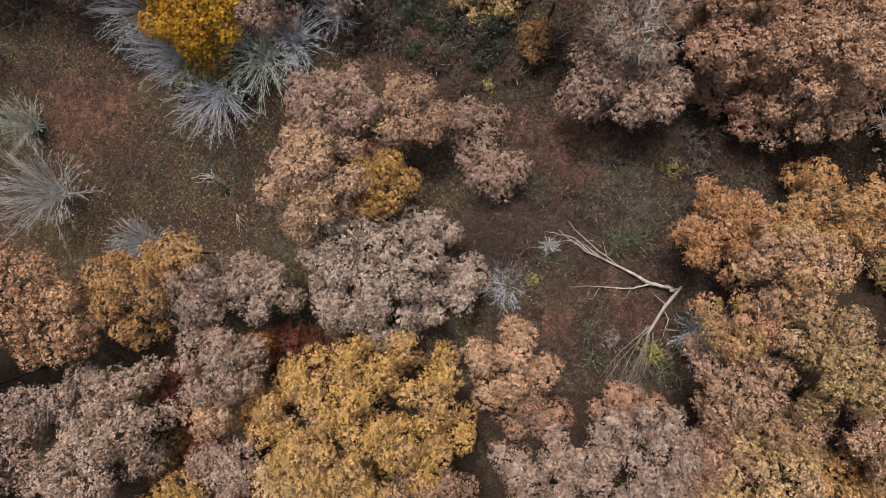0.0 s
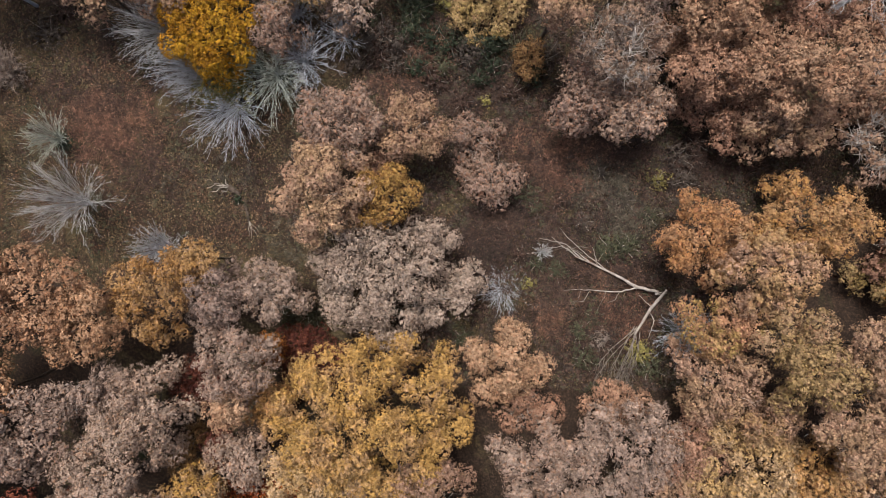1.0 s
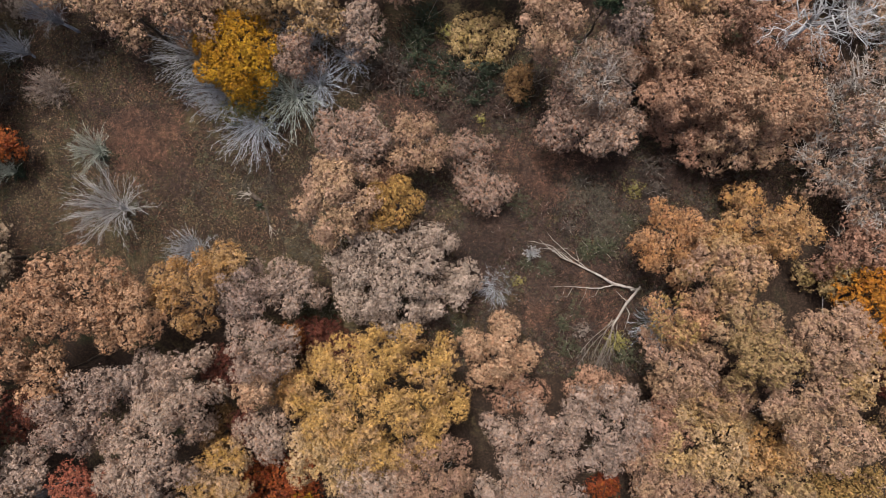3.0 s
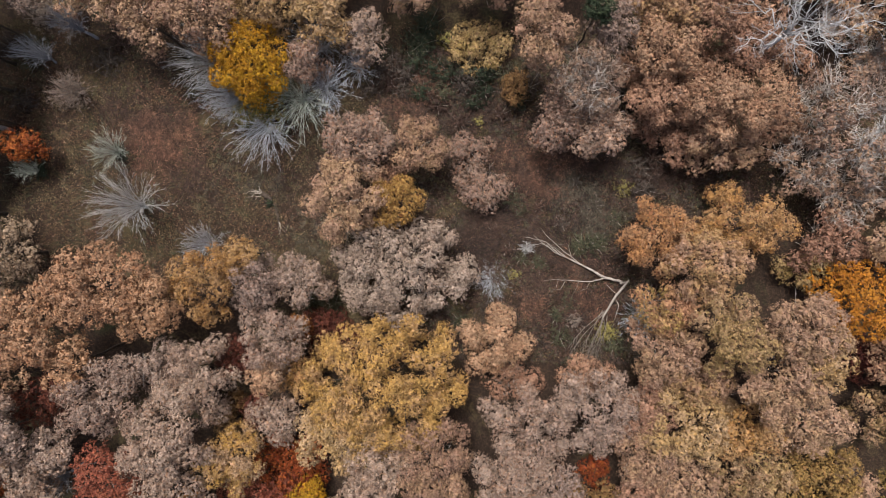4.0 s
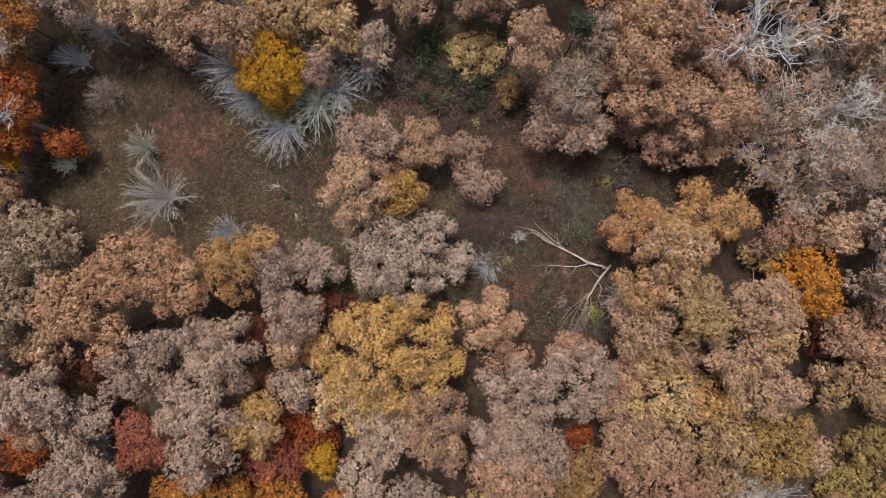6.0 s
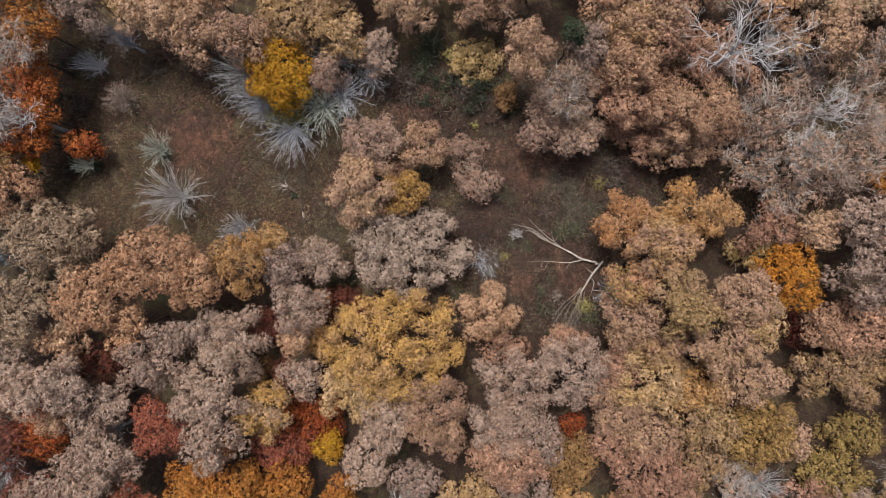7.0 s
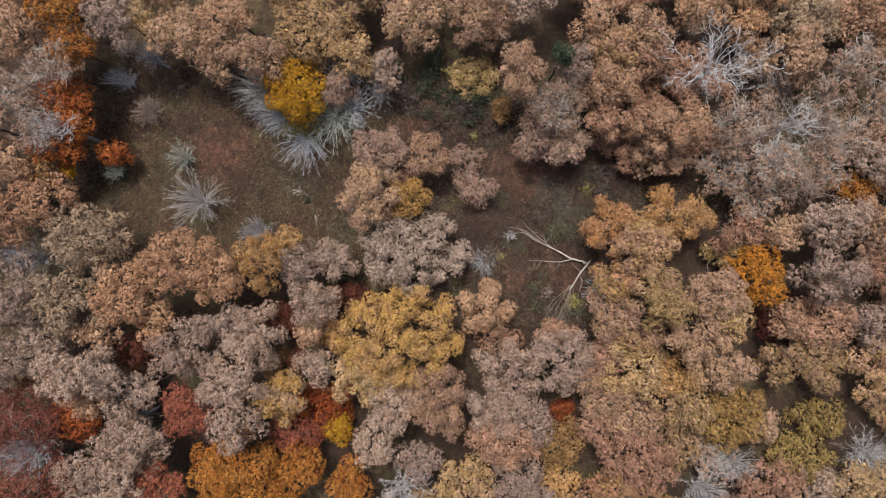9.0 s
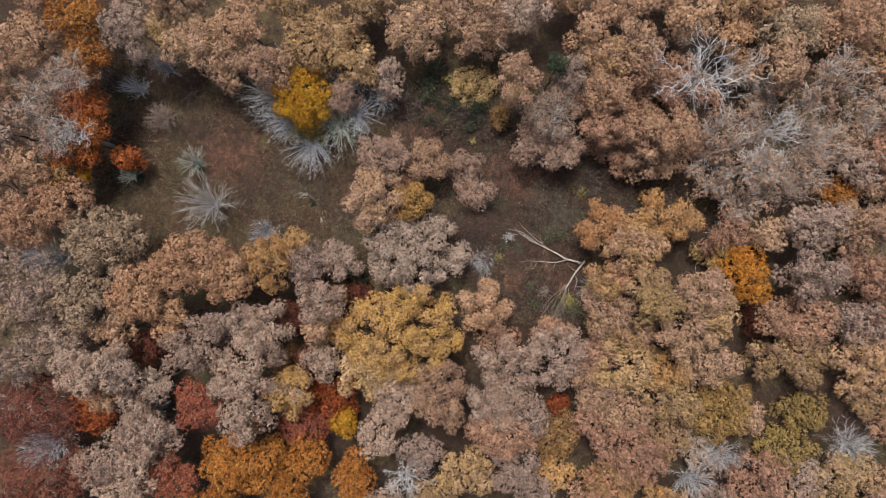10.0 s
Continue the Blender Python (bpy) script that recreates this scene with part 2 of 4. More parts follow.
def crown_tufts(gen, rx, ry, deep, style, density, puff, unit):
    """The crown as rounded boughs, each covered with tufts of leaves; its top at z = 0. Gives the tufts' centres, normals and radii, and the boughs' hearts."""
    r = math.sqrt(rx * ry)
    oak = style == "oak"
    lobes = max(5, int((r / unit) ** 2 * 1.2))
    skirt = int(lobes * 0.7)
    ph = gen.uniform(0, 6.283, 4)
    size = r / math.sqrt(lobes)
    places, sizes = [], []
    for i in range(lobes + skirt):
        low = i >= lobes
        rho = math.sqrt(gen.uniform(0.02, 0.92)) if low else math.sqrt((i + 0.5) / lobes)
        ang = i * 2.39996 + ph[0] + gen.uniform(-0.4, 0.4)
        edge = 1 + 0.07 * math.sin(2 * ang + ph[1]) + 0.07 * math.sin(3 * ang + ph[2]) + 0.05 * math.sin(5 * ang + ph[3])
        lr = size * (gen.uniform(0.68, 1.12) if oak else gen.uniform(1.0, 1.3))
        rr = min(1.0, rho * gen.uniform(0.9, 1.08)) * (1 - 0.72 * lr / r) * edge
        lift = 1.0 if oak else 0.2
        z = -lr - deep * 0.95 * (1 - math.sqrt(max(0.0, 1 - min(1.0, rr / 0.98) ** 2))) + gen.uniform(-lift, lift * 0.5) * lr
        if low:
            z -= gen.uniform(0.2, 0.6) * deep
        places.append((rr * math.cos(ang) * rx, rr * math.sin(ang) * ry, z))
        sizes.append(lr)
    places, sizes = np.array(places), np.array(sizes)
    cs, ns, ps = [], [], []
    for i, (c, lr) in enumerate(zip(places, sizes)):
        n = int(2.6 * math.pi * lr * lr / (math.pi * puff * puff * 0.95) * (0.7 if i >= lobes else 1.0))
        k = np.arange(n) + 0.5
        z = 1 - 1.32 * k / n
        th = k * 2.39996 + gen.uniform(0, 6.283)
        d = np.column_stack([np.sqrt(1 - z * z) * np.cos(th), np.sqrt(1 - z * z) * np.sin(th), z]) + gen.normal(scale=0.1, size=(n, 3))
        d = unit_vectors(d)
        p = c + d * lr * (gen.uniform(0.86, 1.08, (n, 1)) if oak else gen.uniform(0.88, 1.05, (n, 1))) * np.array([1.0, 1.0, 1.15])
        gap = np.linalg.norm(p[:, None] - places[None], axis=2) / sizes[None]
        gap[:, i] = 9
        holes = np.array([noise.noise(Vector(q) * 0.9 + Vector((7.0 * ph[1], 5.0 * ph[2], 0.0))) for q in p])
        keep = (gap.min(axis=1) > 0.88) & (gen.random(n) < (1.08 + 1.8 * np.minimum(holes + 0.07, 0.0)) * min(1.0, density))
        cs.append(p[keep])
        ns.append(d[keep])
        ps.append(puff * gen.uniform(0.62, 1.34, keep.sum()))
    return np.concatenate(cs), np.concatenate(ns), np.concatenate(ps), places, sizes


def tuft_leaves(gen, centres, normals, radii, count, size):
    """Leaves over the outer side of each ragged tuft, facing outwards."""
    n = len(centres) * count
    nn = np.repeat(normals, count, axis=0)
    pr = np.repeat(radii[:, None] * gen.uniform(0.7, 1.35, (len(radii), 3)), count, axis=0)
    d = unit_vectors(gen.normal(size=(n, 3)) + nn * 0.6 + np.array((0, 0, 0.2)))
    c = np.repeat(centres, count, axis=0) + d * pr * gen.uniform(0.55, 1.25, (n, 1))
    m = unit_vectors(d * 0.6 + nn * 0.8 + gen.normal(scale=0.42, size=(n, 3)))
    a = gen.normal(size=(n, 3))
    a = unit_vectors(a - m * (a * m).sum(1)[:, None])
    b = np.cross(m, a)
    ln = (size * gen.uniform(0.6, 1.4, n))[:, None]
    wd = ln * gen.uniform(0.6, 1.0, (n, 1))
    fold = m * ln * gen.uniform(-0.22, 0.12, (n, 1))
    return np.stack([c - a * ln * 0.45 - b * wd * 0.5 + fold, c - a * ln * 0.45 + b * wd * 0.5 + fold, c + a * ln * 0.6], axis=1)


def leafy(kind, x, y, top, rx, ry, seed):
    """A broadleaf tree with its withered autumn crown, built on the slope."""
    species, _, _, _, density, twigs, words = KINDS[kind]
    gen = np.random.default_rng(seed)
    rng = random.Random(seed)
    zg = ground_z(x, y)
    h = top - zg + rng.uniform(-0.8, 0.8)
    r = math.sqrt(rx * ry)
    near = abs(x) < 34 and abs(y) < 24
    size_word = "small" if r < 2.6 else ("broad" if r > 5.5 else "rounded")
    tree = new(species + "_tree")
    tree.location = (x, y, zg)
    tagged(tree, f"{size_word} {species} tree with {words}", "tree", "autumn woodland trees")
    deep = min(h * 0.78, r * 1.3)
    oak = species == "oak"
    thin = density < 0.8
    wide = 1.05 if near else 1.0
    puff = (0.3 if near else 0.38) if oak else (0.25 if near else 0.33)
    c, n, pr, places, sizes = crown_tufts(gen, rx * wide, ry * wide, deep, species, density if near else 0.9 * density, puff, 1.25 if near else 1.5)
    for a in (c, places):
        a[:, 2] += h
    leaves = tuft_leaves(gen, c, n, pr, 23 if oak else 15, (0.142 if near else 0.18) if oak else (0.135 if near else 0.175))
    if not thin:
        inside = np.repeat(places - sizes[:, None] * np.array((0, 0, 0.25)), 3, axis=0)
        within = leaf_quads(gen, inside, np.tile((0.0, 0.0, 1.0), (len(inside), 1)), np.repeat(sizes * 0.62, 3), 12, 0.4)
        leaves = np.concatenate([leaves, within])
    part("crown", foliage_mesh("crown", leaves, lumps(gen, c, pr * 0.5), LEAVES[kind]), tree)
    # trunk and main limbs
    girth = 0.03 + 0.006 * h + 0.009 * r
    fork = Vector((rng.uniform(-0.4, 0.4), rng.uniform(-0.4, 0.4), max(0.8, h - deep * 1.25)))
    low = Vector((rng.uniform(-0.3, 0.3), rng.uniform(-0.3, 0.3), -0.3))
    pts, radii = bent(rng, low, fork, girth * 1.25, girth * 0.62, 6, 0.16)
    radii[0] *= 1.35
    part("trunk", tubes_mesh("trunk", [(pts, radii)], BARK, 8, 0.06), tree)
    limbs = 4 if r < 3 else 6
    thick = 0.014 + 0.028 * max(0.0, twigs - 0.3)
    for i in range(limbs):
        ang = 2 * math.pi * i / limbs + rng.uniform(-0.4, 0.4)
        reach = rng.uniform(0.45, 0.72)
        tip = Vector((rx * reach * math.cos(ang), ry * reach * math.sin(ang), h - deep * rng.uniform(0.25, 0.55) - 0.25))
        if i == 0:
            tip = Vector((rx * 0.1, -ry * 0.1, h - 0.8))
        lp = bent(rng, fork, tip, girth * 0.6, 0.035, 6, 0.07 * r)
        limb = part("limb", tubes_mesh("limb", [lp], BARK, 6), tree)
        twig_lines = []
        for k in range(int(20 * twigs) if twigs > 0.25 else 0):
            f = rng.uniform(0.35, 1.0)
            j = min(5, int(f * 6))
            p = lp[0][j].lerp(lp[0][j + 1], f * 6 - j if f < 1 else 1)
            out = Vector((rng.gauss(0, 1), rng.gauss(0, 1), rng.uniform(0.1, 1.3))) + Vector((math.cos(ang), math.sin(ang), 0)) * 0.8
            out = out.normalized() * rng.uniform(0.25, 0.5) * r
            q = p + out
            q.z = min(q.z, h + 0.2 + 0.3 * twigs - 0.35 * deep * ((q.x / rx) ** 2 + (q.y / ry) ** 2))
            twig_lines.append(bent(rng, p, q, thick, 0.45 * thick, 3 if twigs > 1 else 2, 0.16))
            for _ in range(int(1 + 3 * twigs)):
                a = p.lerp(q, rng.uniform(0.4, 1))
                b = a + Vector((rng.gauss(0, 0.5), rng.gauss(0, 0.5), rng.uniform(-0.1, 0.4)))
                twig_lines.append(bent(rng, a, b, 0.6 * thick, 0.35 * thick, 1, 0.0))
        if twig_lines:
            part("twig_spray", tubes_mesh("twig_spray", twig_lines, TWIG, 3), limb, "grey bare twigs")["kind"] = "stuff"
    return tree


def forked(rng, p, d, ln, thick, depth, count, spread, wobble, out):
    """A crooked twig from p along d with count side twigs, forking depth times."""
    steps = 4 if depth > 1 else 2 if depth else 1
    pts, radii = [p], [thick]
    for i in range(steps):
        d = (d + Vector((rng.gauss(0, wobble), rng.gauss(0, wobble), rng.gauss(0.03, wobble * 0.6)))).normalized()
        pts.append(pts[-1] + d * ln / steps)
        radii.append(thick * (1 - 0.55 * (i + 1) / steps))
    out.append((pts, radii))
    if depth == 0:
        return
    for k in range(count):
        f = min(0.97, 0.25 + 0.75 * (k + rng.random()) / count) * steps
        j = min(steps - 1, int(f))
        q = pts[j].lerp(pts[j + 1], f - j)
        t = (pts[j + 1] - pts[j]).normalized()
        u = t.orthogonal().normalized()
        u.rotate(Matrix.Rotation(rng.uniform(0, 6.283), 3, t))
        e = (t + u * math.tan(spread * rng.uniform(0.5, 1.4))).normalized()
        forked(rng, q, e, ln * rng.uniform(0.32, 0.62) * (1.15 - 0.4 * f / steps), thick * 0.6, depth - 1, count, spread, wobble, out)


def bare(kind, x, y, top, rx, ry, seed, lean=(0.0, 0.0)):
    """A leafless tree or shrub: crooked limbs from a fork, dividing into a haze of fine twigs. lean: how far its head hangs away from its foot."""
    rng = random.Random(seed)
    fx, fy = x - lean[0] * rx, y - lean[1] * ry
    zg = ground_z(fx, fy)
    h = top - zg
    r = math.sqrt(rx * ry)
    big = h > 7.5
    tree = new("bare_tree" if big else "bare_shrub")
    tree.location = (fx, fy, zg)
    look_words = {"white": "pale silvery bark", "greybare": "fine grey twigs", "greygreen": "grey-green lichened twigs", "pinkbush": "fine pinkish-grey twigs"}[kind]
    tagged(tree, f"leafless {'tree' if big else 'shrub'} with {look_words} beside the clearing", "tree" if big else "shrub", "leafless trees and shrubs")
    mat = BARE[kind]
    grand = kind in ("white", "pinkbush") and h > 9
    girth = 0.03 + 0.013 * h
    fork = Vector((rng.uniform(-0.2, 0.2) + 0.25 * lean[0] * rx, rng.uniform(-0.2, 0.2) + 0.25 * lean[1] * ry, h * (0.5 if grand else 0.3 if big else 0.06)))
    part("trunk", tubes_mesh("trunk", [bent(rng, Vector((0, 0, -0.3)), fork, girth * 1.4, girth, 4, 0.06)], mat, 7, 0.05), tree)
    fine = []
    stems = 14 if grand else int(46 + 9 * r)
    for i in range(stems):
        ang = i * 2.39996 + rng.uniform(-0.3, 0.3)
        reach = math.sqrt((i + 0.5) / stems) * rng.uniform(0.6, 1.0)
        tip = Vector((rx * (reach * math.cos(ang) + lean[0]), ry * (reach * math.sin(ang) + lean[1]), h * (1 - (0.16 if grand else 0.42) * reach ** 2) * rng.uniform(0.86, 1.0)))
        start = fork.copy()
        if grand:
            start.z += 0.25 * h * (1 - reach) * rng.random()
            tip.z = max(start.z + 0.6, tip.z)
        steps = 9 if grand else 6
        lp = bent(rng, start, tip, girth * (0.32 if grand else 0.16), 0.026 if grand else 0.008, steps, (0.09 if grand else 0.035) * r)
        for k, p in enumerate(lp[0]):
            p.z += math.sin(math.pi * k / steps) * (0.05 if grand else 0.1) * h
        main = grand or i % 4 == 0
        sprig = [] if main else fine
        if not main:
            fine.append(lp)
        side = 8 if grand else 7
        for k in range(side):
            f = (0.22 + 0.76 * ((k + rng.random()) / side) ** (0.9 if grand else 0.7)) * steps
            j = min(steps - 1, int(f))
            q = lp[0][j].lerp(lp[0][j + 1], f - j)
            t = (lp[0][j + 1] - lp[0][j]).normalized()
            u = t.orthogonal().normalized()
            u.rotate(Matrix.Rotation(rng.uniform(0, 6.283), 3, t))
            e = (t + u * math.tan(rng.uniform(0.35, 1.05) if grand else rng.uniform(0.2, 0.75)) + Vector((0, 0, 0.15))).normalized()
            ln = r * (0.46 if grand else 0.3) * (1.2 - 0.7 * f / steps) * rng.uniform(0.5, 1.2)
            if grand:
                forked(rng, q, e, ln, 0.028 if kind == "white" else 0.017, 2, 3 if kind == "white" else 4, 0.7, 0.2, sprig)
            else:
                forked(rng, q, e, ln, 0.0095, 1, 4, 0.5, 0.12, sprig)
        if main:
            limb = part("limb", tubes_mesh("limb", [lp], mat, 5), tree)
            part("twig_spray", tubes_mesh("twig_spray", sprig, mat, 3), limb)["kind"] = "stuff"
    if fine:
        part("twig_spray", tubes_mesh("twig_spray", fine, mat, 3), tree)["kind"] = "stuff"
    if kind == "greygreen":
        gen = np.random.default_rng(seed)
        n = 60
        c = np.array(fork) * gen.uniform(0.5, 1.9, (n, 1)) + gen.normal(scale=0.45, size=(n, 3))
        c[:, 2] = np.maximum(c[:, 2], 0.2)
        part("ivy", flake_mesh("ivy", leaf_quads(gen, c, np.tile((0.0, 0.0, 1.0), (n, 1)), np.full(n, 0.35), 12, 0.16), IVY), tree, "dark green ivy round the stem")
    return tree


IVY = leaf_material("ivy", (52, 66, 42), (44, 56, 40), (74, 84, 56))

# ---- the ground: one sloping sheet to the horizon ----
def ground_material():
    m, nodes, links, b = shader("woodland_floor", 0.95)
    wide = noise_tex(nodes, links, 0.085, 5, 0.6, distort=0.6)
    mid = noise_tex(nodes, links, 0.6, 6, 0.65, distort=0.8)
    fine = noise_tex(nodes, links, 5.0, 6, 0.8)
    grass = ramp(nodes, [(0.32, linear((44, 39, 26))), (0.5, linear((90, 78, 54))), (0.7, linear((138, 120, 88)))])
    moss = ramp(nodes, [(0.32, linear((34, 38, 24))), (0.5, linear((62, 66, 40))), (0.7, linear((94, 96, 62)))])
    litter = ramp(nodes, [(0.32, linear((22, 17, 14))), (0.5, linear((54, 40, 31))), (0.7, linear((108, 84, 66)))])
    for r in (grass, moss, litter):
        links.new(fine.outputs["Fac"], r.inputs[0])
    w = math_node(nodes, links, "MULTIPLY_ADD", mid.outputs["Fac"], 0.8)
    links.new(wide.outputs["Fac"], w.node.inputs[2])
    mask = ramp(nodes, [(0.74, (0, 0, 0)), (0.9, (1, 1, 1))])
    links.new(w, mask.inputs[0])
    col = mix_colour(nodes, links, mask.outputs[0], grass.outputs[0], litter.outputs[0])
    spot = noise_tex(nodes, links, 0.28, 4, 0.6, distort=0.5)
    green = ramp(nodes, [(0.58, (0, 0, 0)), (0.74, (0.8, 0.8, 0.8))])
    links.new(spot.outputs["Fac"], green.inputs[0])
    col = mix_colour(nodes, links, green.outputs[0], col, moss.outputs[0])
    links.new(col, b.inputs["Base Color"])
    bump = nodes.new("ShaderNodeBump")
    bump.inputs["Strength"].default_value = 0.9
    bump.inputs["Distance"].default_value = 0.12
    h = math_node(nodes, links, "ADD", mid.outputs["Fac"], fine.outputs["Fac"])
    links.new(h, bump.inputs["Height"])
    links.new(bump.outputs[0], b.inputs["Normal"])
    return m


def build_ground():
    far = [-2500, -1200, -500, -250, -150, -110]
    xs = far + [v * 0.8 for v in range(-112, 113)] + [-v for v in reversed(far)]
    ys = far + [v * 0.8 for v in range(-82, 83)] + [-v for v in reversed(far)]
    verts = []
    for yy in ys:
        for xx in xs:
            rough = 0.16 * noise.noise((xx * 0.7, yy * 0.7, 3.1)) + 0.3 * noise.noise((xx * 0.16, yy * 0.16, 7.7))
            verts.append((xx, yy, ground_z(xx, yy) + rough))
    w = len(xs)
    faces = [(j * w + i, j * w + i + 1, (j + 1) * w + i + 1, (j + 1) * w + i) for j in range(len(ys) - 1) for i in range(w - 1)]
    me = bpy.data.meshes.new("ground")
    me.from_pydata(verts, [], faces)
    me.polygons.foreach_set("use_smooth", [True] * len(me.polygons))
    me.materials.append(ground_material())
    tagged(new("ground", me), "sloping woodland floor of short olive-brown grass and leaf litter", "ground", kind="structure")


build_ground()

# ---- the woodland: leafy trees ----
leafy("brown", 27.7, 20.6, 13.0, 3.2, 2.8, 1)
leafy("brown", 32.6, 21.4, 13.0, 2.9, 2.7, 2)
leafy("brown", 36.6, 13.2, 14.0, 2.6, 2.5, 3)
leafy("brown", 23.4, 13.8, 12.0, 3.0, 2.6, 4)
leafy("brown", 20.5, 19.1, 13.0, 2.5, 2.5, 5)
leafy("brown", 29.9, 15.1, 13.0, 2.7, 2.3, 6)
leafy("pale", -27.6, -14.9, 16.0, 2.6, 2.1, 7)
leafy("greyrosy", -31.7, -12.2, 15.0, 2.6, 2.2, 8)
leafy("evergreen", 14.6, 22.8, 20.6, 1.5, 1.6, 9)
leafy("greyrosy", -3.4, -30.9, 14.0, 3.2, 3.5, 10)
leafy("olivetan", 32.5, -28.7, 13.0, 4.1, 3.8, 11)
leafy("sparse", 37.3, -30.9, 12.0, 3.8, 3.3, 12)
leafy("greyrosy", -55.7, -15.1, 14.0, 3.7, 3.2, 13)
leafy("pale", -48.4, -37.9, 13.0, 4.1, 2.8, 14)
leafy("brown", 20.5, -26.2, 13.0, 2.9, 2.8, 15)
leafy("olivetan", 58.7, -23.2, 9.0, 3.4, 2.5, 16)
leafy("red", -23.1, -12.2, 9.0, 2.1, 2.9, 17)
leafy("dullgold", -23.8, -19.1, 9.0, 2.2, 2.6, 18)
leafy("rustgold", -16.1, -8.8, 9.0, 1.5, 1.5, 19)
leafy("red", -21.1, -17.9, 8.0, 1.7, 2.2, 20)
leafy("beige", -9.2, 11.7, 14.5, 4.1, 3.9, 21)
leafy("rosy", -10.4, 5.4, 15.0, 4.1, 4.8, 22)
leafy("gold", -5.3, 5.4, 13.0, 2.9, 3.0, 23)
leafy("rosy", -2.7, 11.3, 12.5, 3.3, 3.5, 24)
leafy("beige", 2.9, 11.2, 8.0, 3.0, 2.6, 25)
leafy("beige", 4.4, 7.2, 9.0, 3.0, 3.1, 26)
leafy("grey", -4.5, -2.0, 13.0, 8.2, 6.3, 27)
leafy("tan", 6.0, -10.2, 12.0, 4.0, 3.9, 28)
leafy("brown", 7.9, -14.8, 8.0, 3.4, 2.7, 29)
leafy("yellow", -6.3, -14.2, 18.0, 9.3, 7.4, 330)
leafy("yellowpale", -11.1, -19.0, 17.0, 4.8, 4.2, 31)
leafy("pale", -6.8, -22.9, 17.0, 4.5, 3.9, 32)
leafy("rosy", -0.8, -22.0, 18.0, 4.3, 5.1, 33)
leafy("brightyellow", -14.9, -28.0, 9.0, 2.4, 2.3, 34)
leafy("pale", 8.7, -18.1, 18.0, 4.9, 4.5, 35)
leafy("pale", 7.2, -23.4, 18.0, 4.7, 3.7, 36)
leafy("greyrosy", 16.4, -16.8, 16.0, 4.8, 4.6, 37)
leafy("brown", 16.3, -14.0, 10.0, 3.3, 2.5, 38)
leafy("brown", -6.5, 8.1, 9.0, 1.8, 1.7, 39)
leafy("greyrosy", 11.8, -25.1, 17.0, 3.6, 3.0, 40)
leafy("rust", 17.4, -25.4, 8.0, 2.0, 2.0, 41)
leafy("rosy", 21.5, -21.6, 15.0, 4.2, 3.9, 42)
leafy("yellowpale", 25.5, -17.5, 18.0, 5.5, 4.8, 43)
leafy("rosy", 25.7, -24.6, 16.0, 3.8, 3.4, 44)
leafy("rosy", 35.9, -16.5, 19.5, 4.7, 4.2, 45)
leafy("olive", 39.4, -24.4, 15.0, 5.5, 4.5, 46)
leafy("rosy", 43.2, -25.0, 15.0, 2.5, 3.3, 47)
leafy("orangetan", 22.5, 1.3, 15.5, 4.4, 4.1, 48)
leafy("goldtan", 30.4, 2.7, 18.0, 5.9, 3.6, 49)
leafy("rosytan", 25.9, -1.4, 20.0, 4.7, 3.6, 50)
leafy("rosyolive", 22.7, -6.1, 18.0, 3.3, 2.7, 51)
leafy("olivetan", 27.2, -6.2, 20.0, 3.3, 2.3, 52)
leafy("oliveyellow", 27.7, -8.8, 22.0, 3.7, 2.7, 53)
leafy("rosy", 22.9, -10.7, 17.0, 4.1, 3.6, 54)
leafy("rosytan", 26.1, -13.2, 18.0, 3.9, 3.3, 55)
leafy("rosy", 33.2, -7.1, 22.5, 4.3, 3.4, 56)
leafy("yellowpale", 36.3, -10.4, 22.0, 3.3, 2.7, 57)
leafy("rosy", 31.6, -12.5, 22.0, 4.5, 3.7, 58)
leafy("goldtan", 31.0, -18.2, 17.0, 3.6, 3.3, 59)
leafy("olivetan", 32.8, -23.1, 16.0, 4.6, 3.7, 60)
leafy("brown", 21.4, -16.6, 15.0, 3.2, 3.1, 61)
leafy("orange", 41.2, -4.9, 18.0, 3.6, 4.2, 62)
leafy("red", 44.8, -11.2, 14.0, 2.9, 2.6, 63)
leafy("oliveyellow", 38.9, -1.9, 13.0, 3.0, 2.2, 64)
leafy("beige", 12.1, 13.8, 15.0, 2.8, 3.4, 65)
leafy("beige", 16.1, 13.0, 16.0, 3.4, 3.7, 66)
leafy("twiggy", 14.4, 16.8, 19.4, 4.0, 3.8, 67)
leafy("brown", 22.4, 16.1, 16.5, 3.8, 3.3, 68)
leafy("tan", 21.8, 20.1, 19.0, 3.6, 3.0, 69)
leafy("brown", 26.1, 12.2, 13.0, 3.5, 3.2, 70)
leafy("tan", 27.0, 15.2, 19.0, 4.0, 3.2, 71)
leafy("tan", 30.2, 14.3, 22.0, 4.0, 3.4, 72)
leafy("rosy", 29.5, 10.8, 16.5, 4.2, 2.9, 73)
leafy("rosy", 9.7, 21.1, 19.5, 2.9, 4.3, 74)
leafy("greyrosy", 16.3, 22.2, 19.5, 2.6, 2.9, 75)
leafy("rosytan", 22.1, 23.9, 19.0, 3.8, 3.2, 76)
leafy("brown", 27.5, 23.5, 17.0, 2.9, 3.0, 77)
leafy("sparse", 38.6, 14.5, 19.0, 5.1, 3.9, 78)
leafy("sparse", 37.6, 9.3, 18.0, 5.1, 3.6, 79)
leafy("sparse", 42.2, 8.9, 21.0, 3.5, 3.8, 80)
leafy("sparse", 41.4, 5.3, 17.0, 4.8, 3.1, 81)
leafy("brown", 40.3, 0.8, 17.0, 4.7, 3.4, 82)
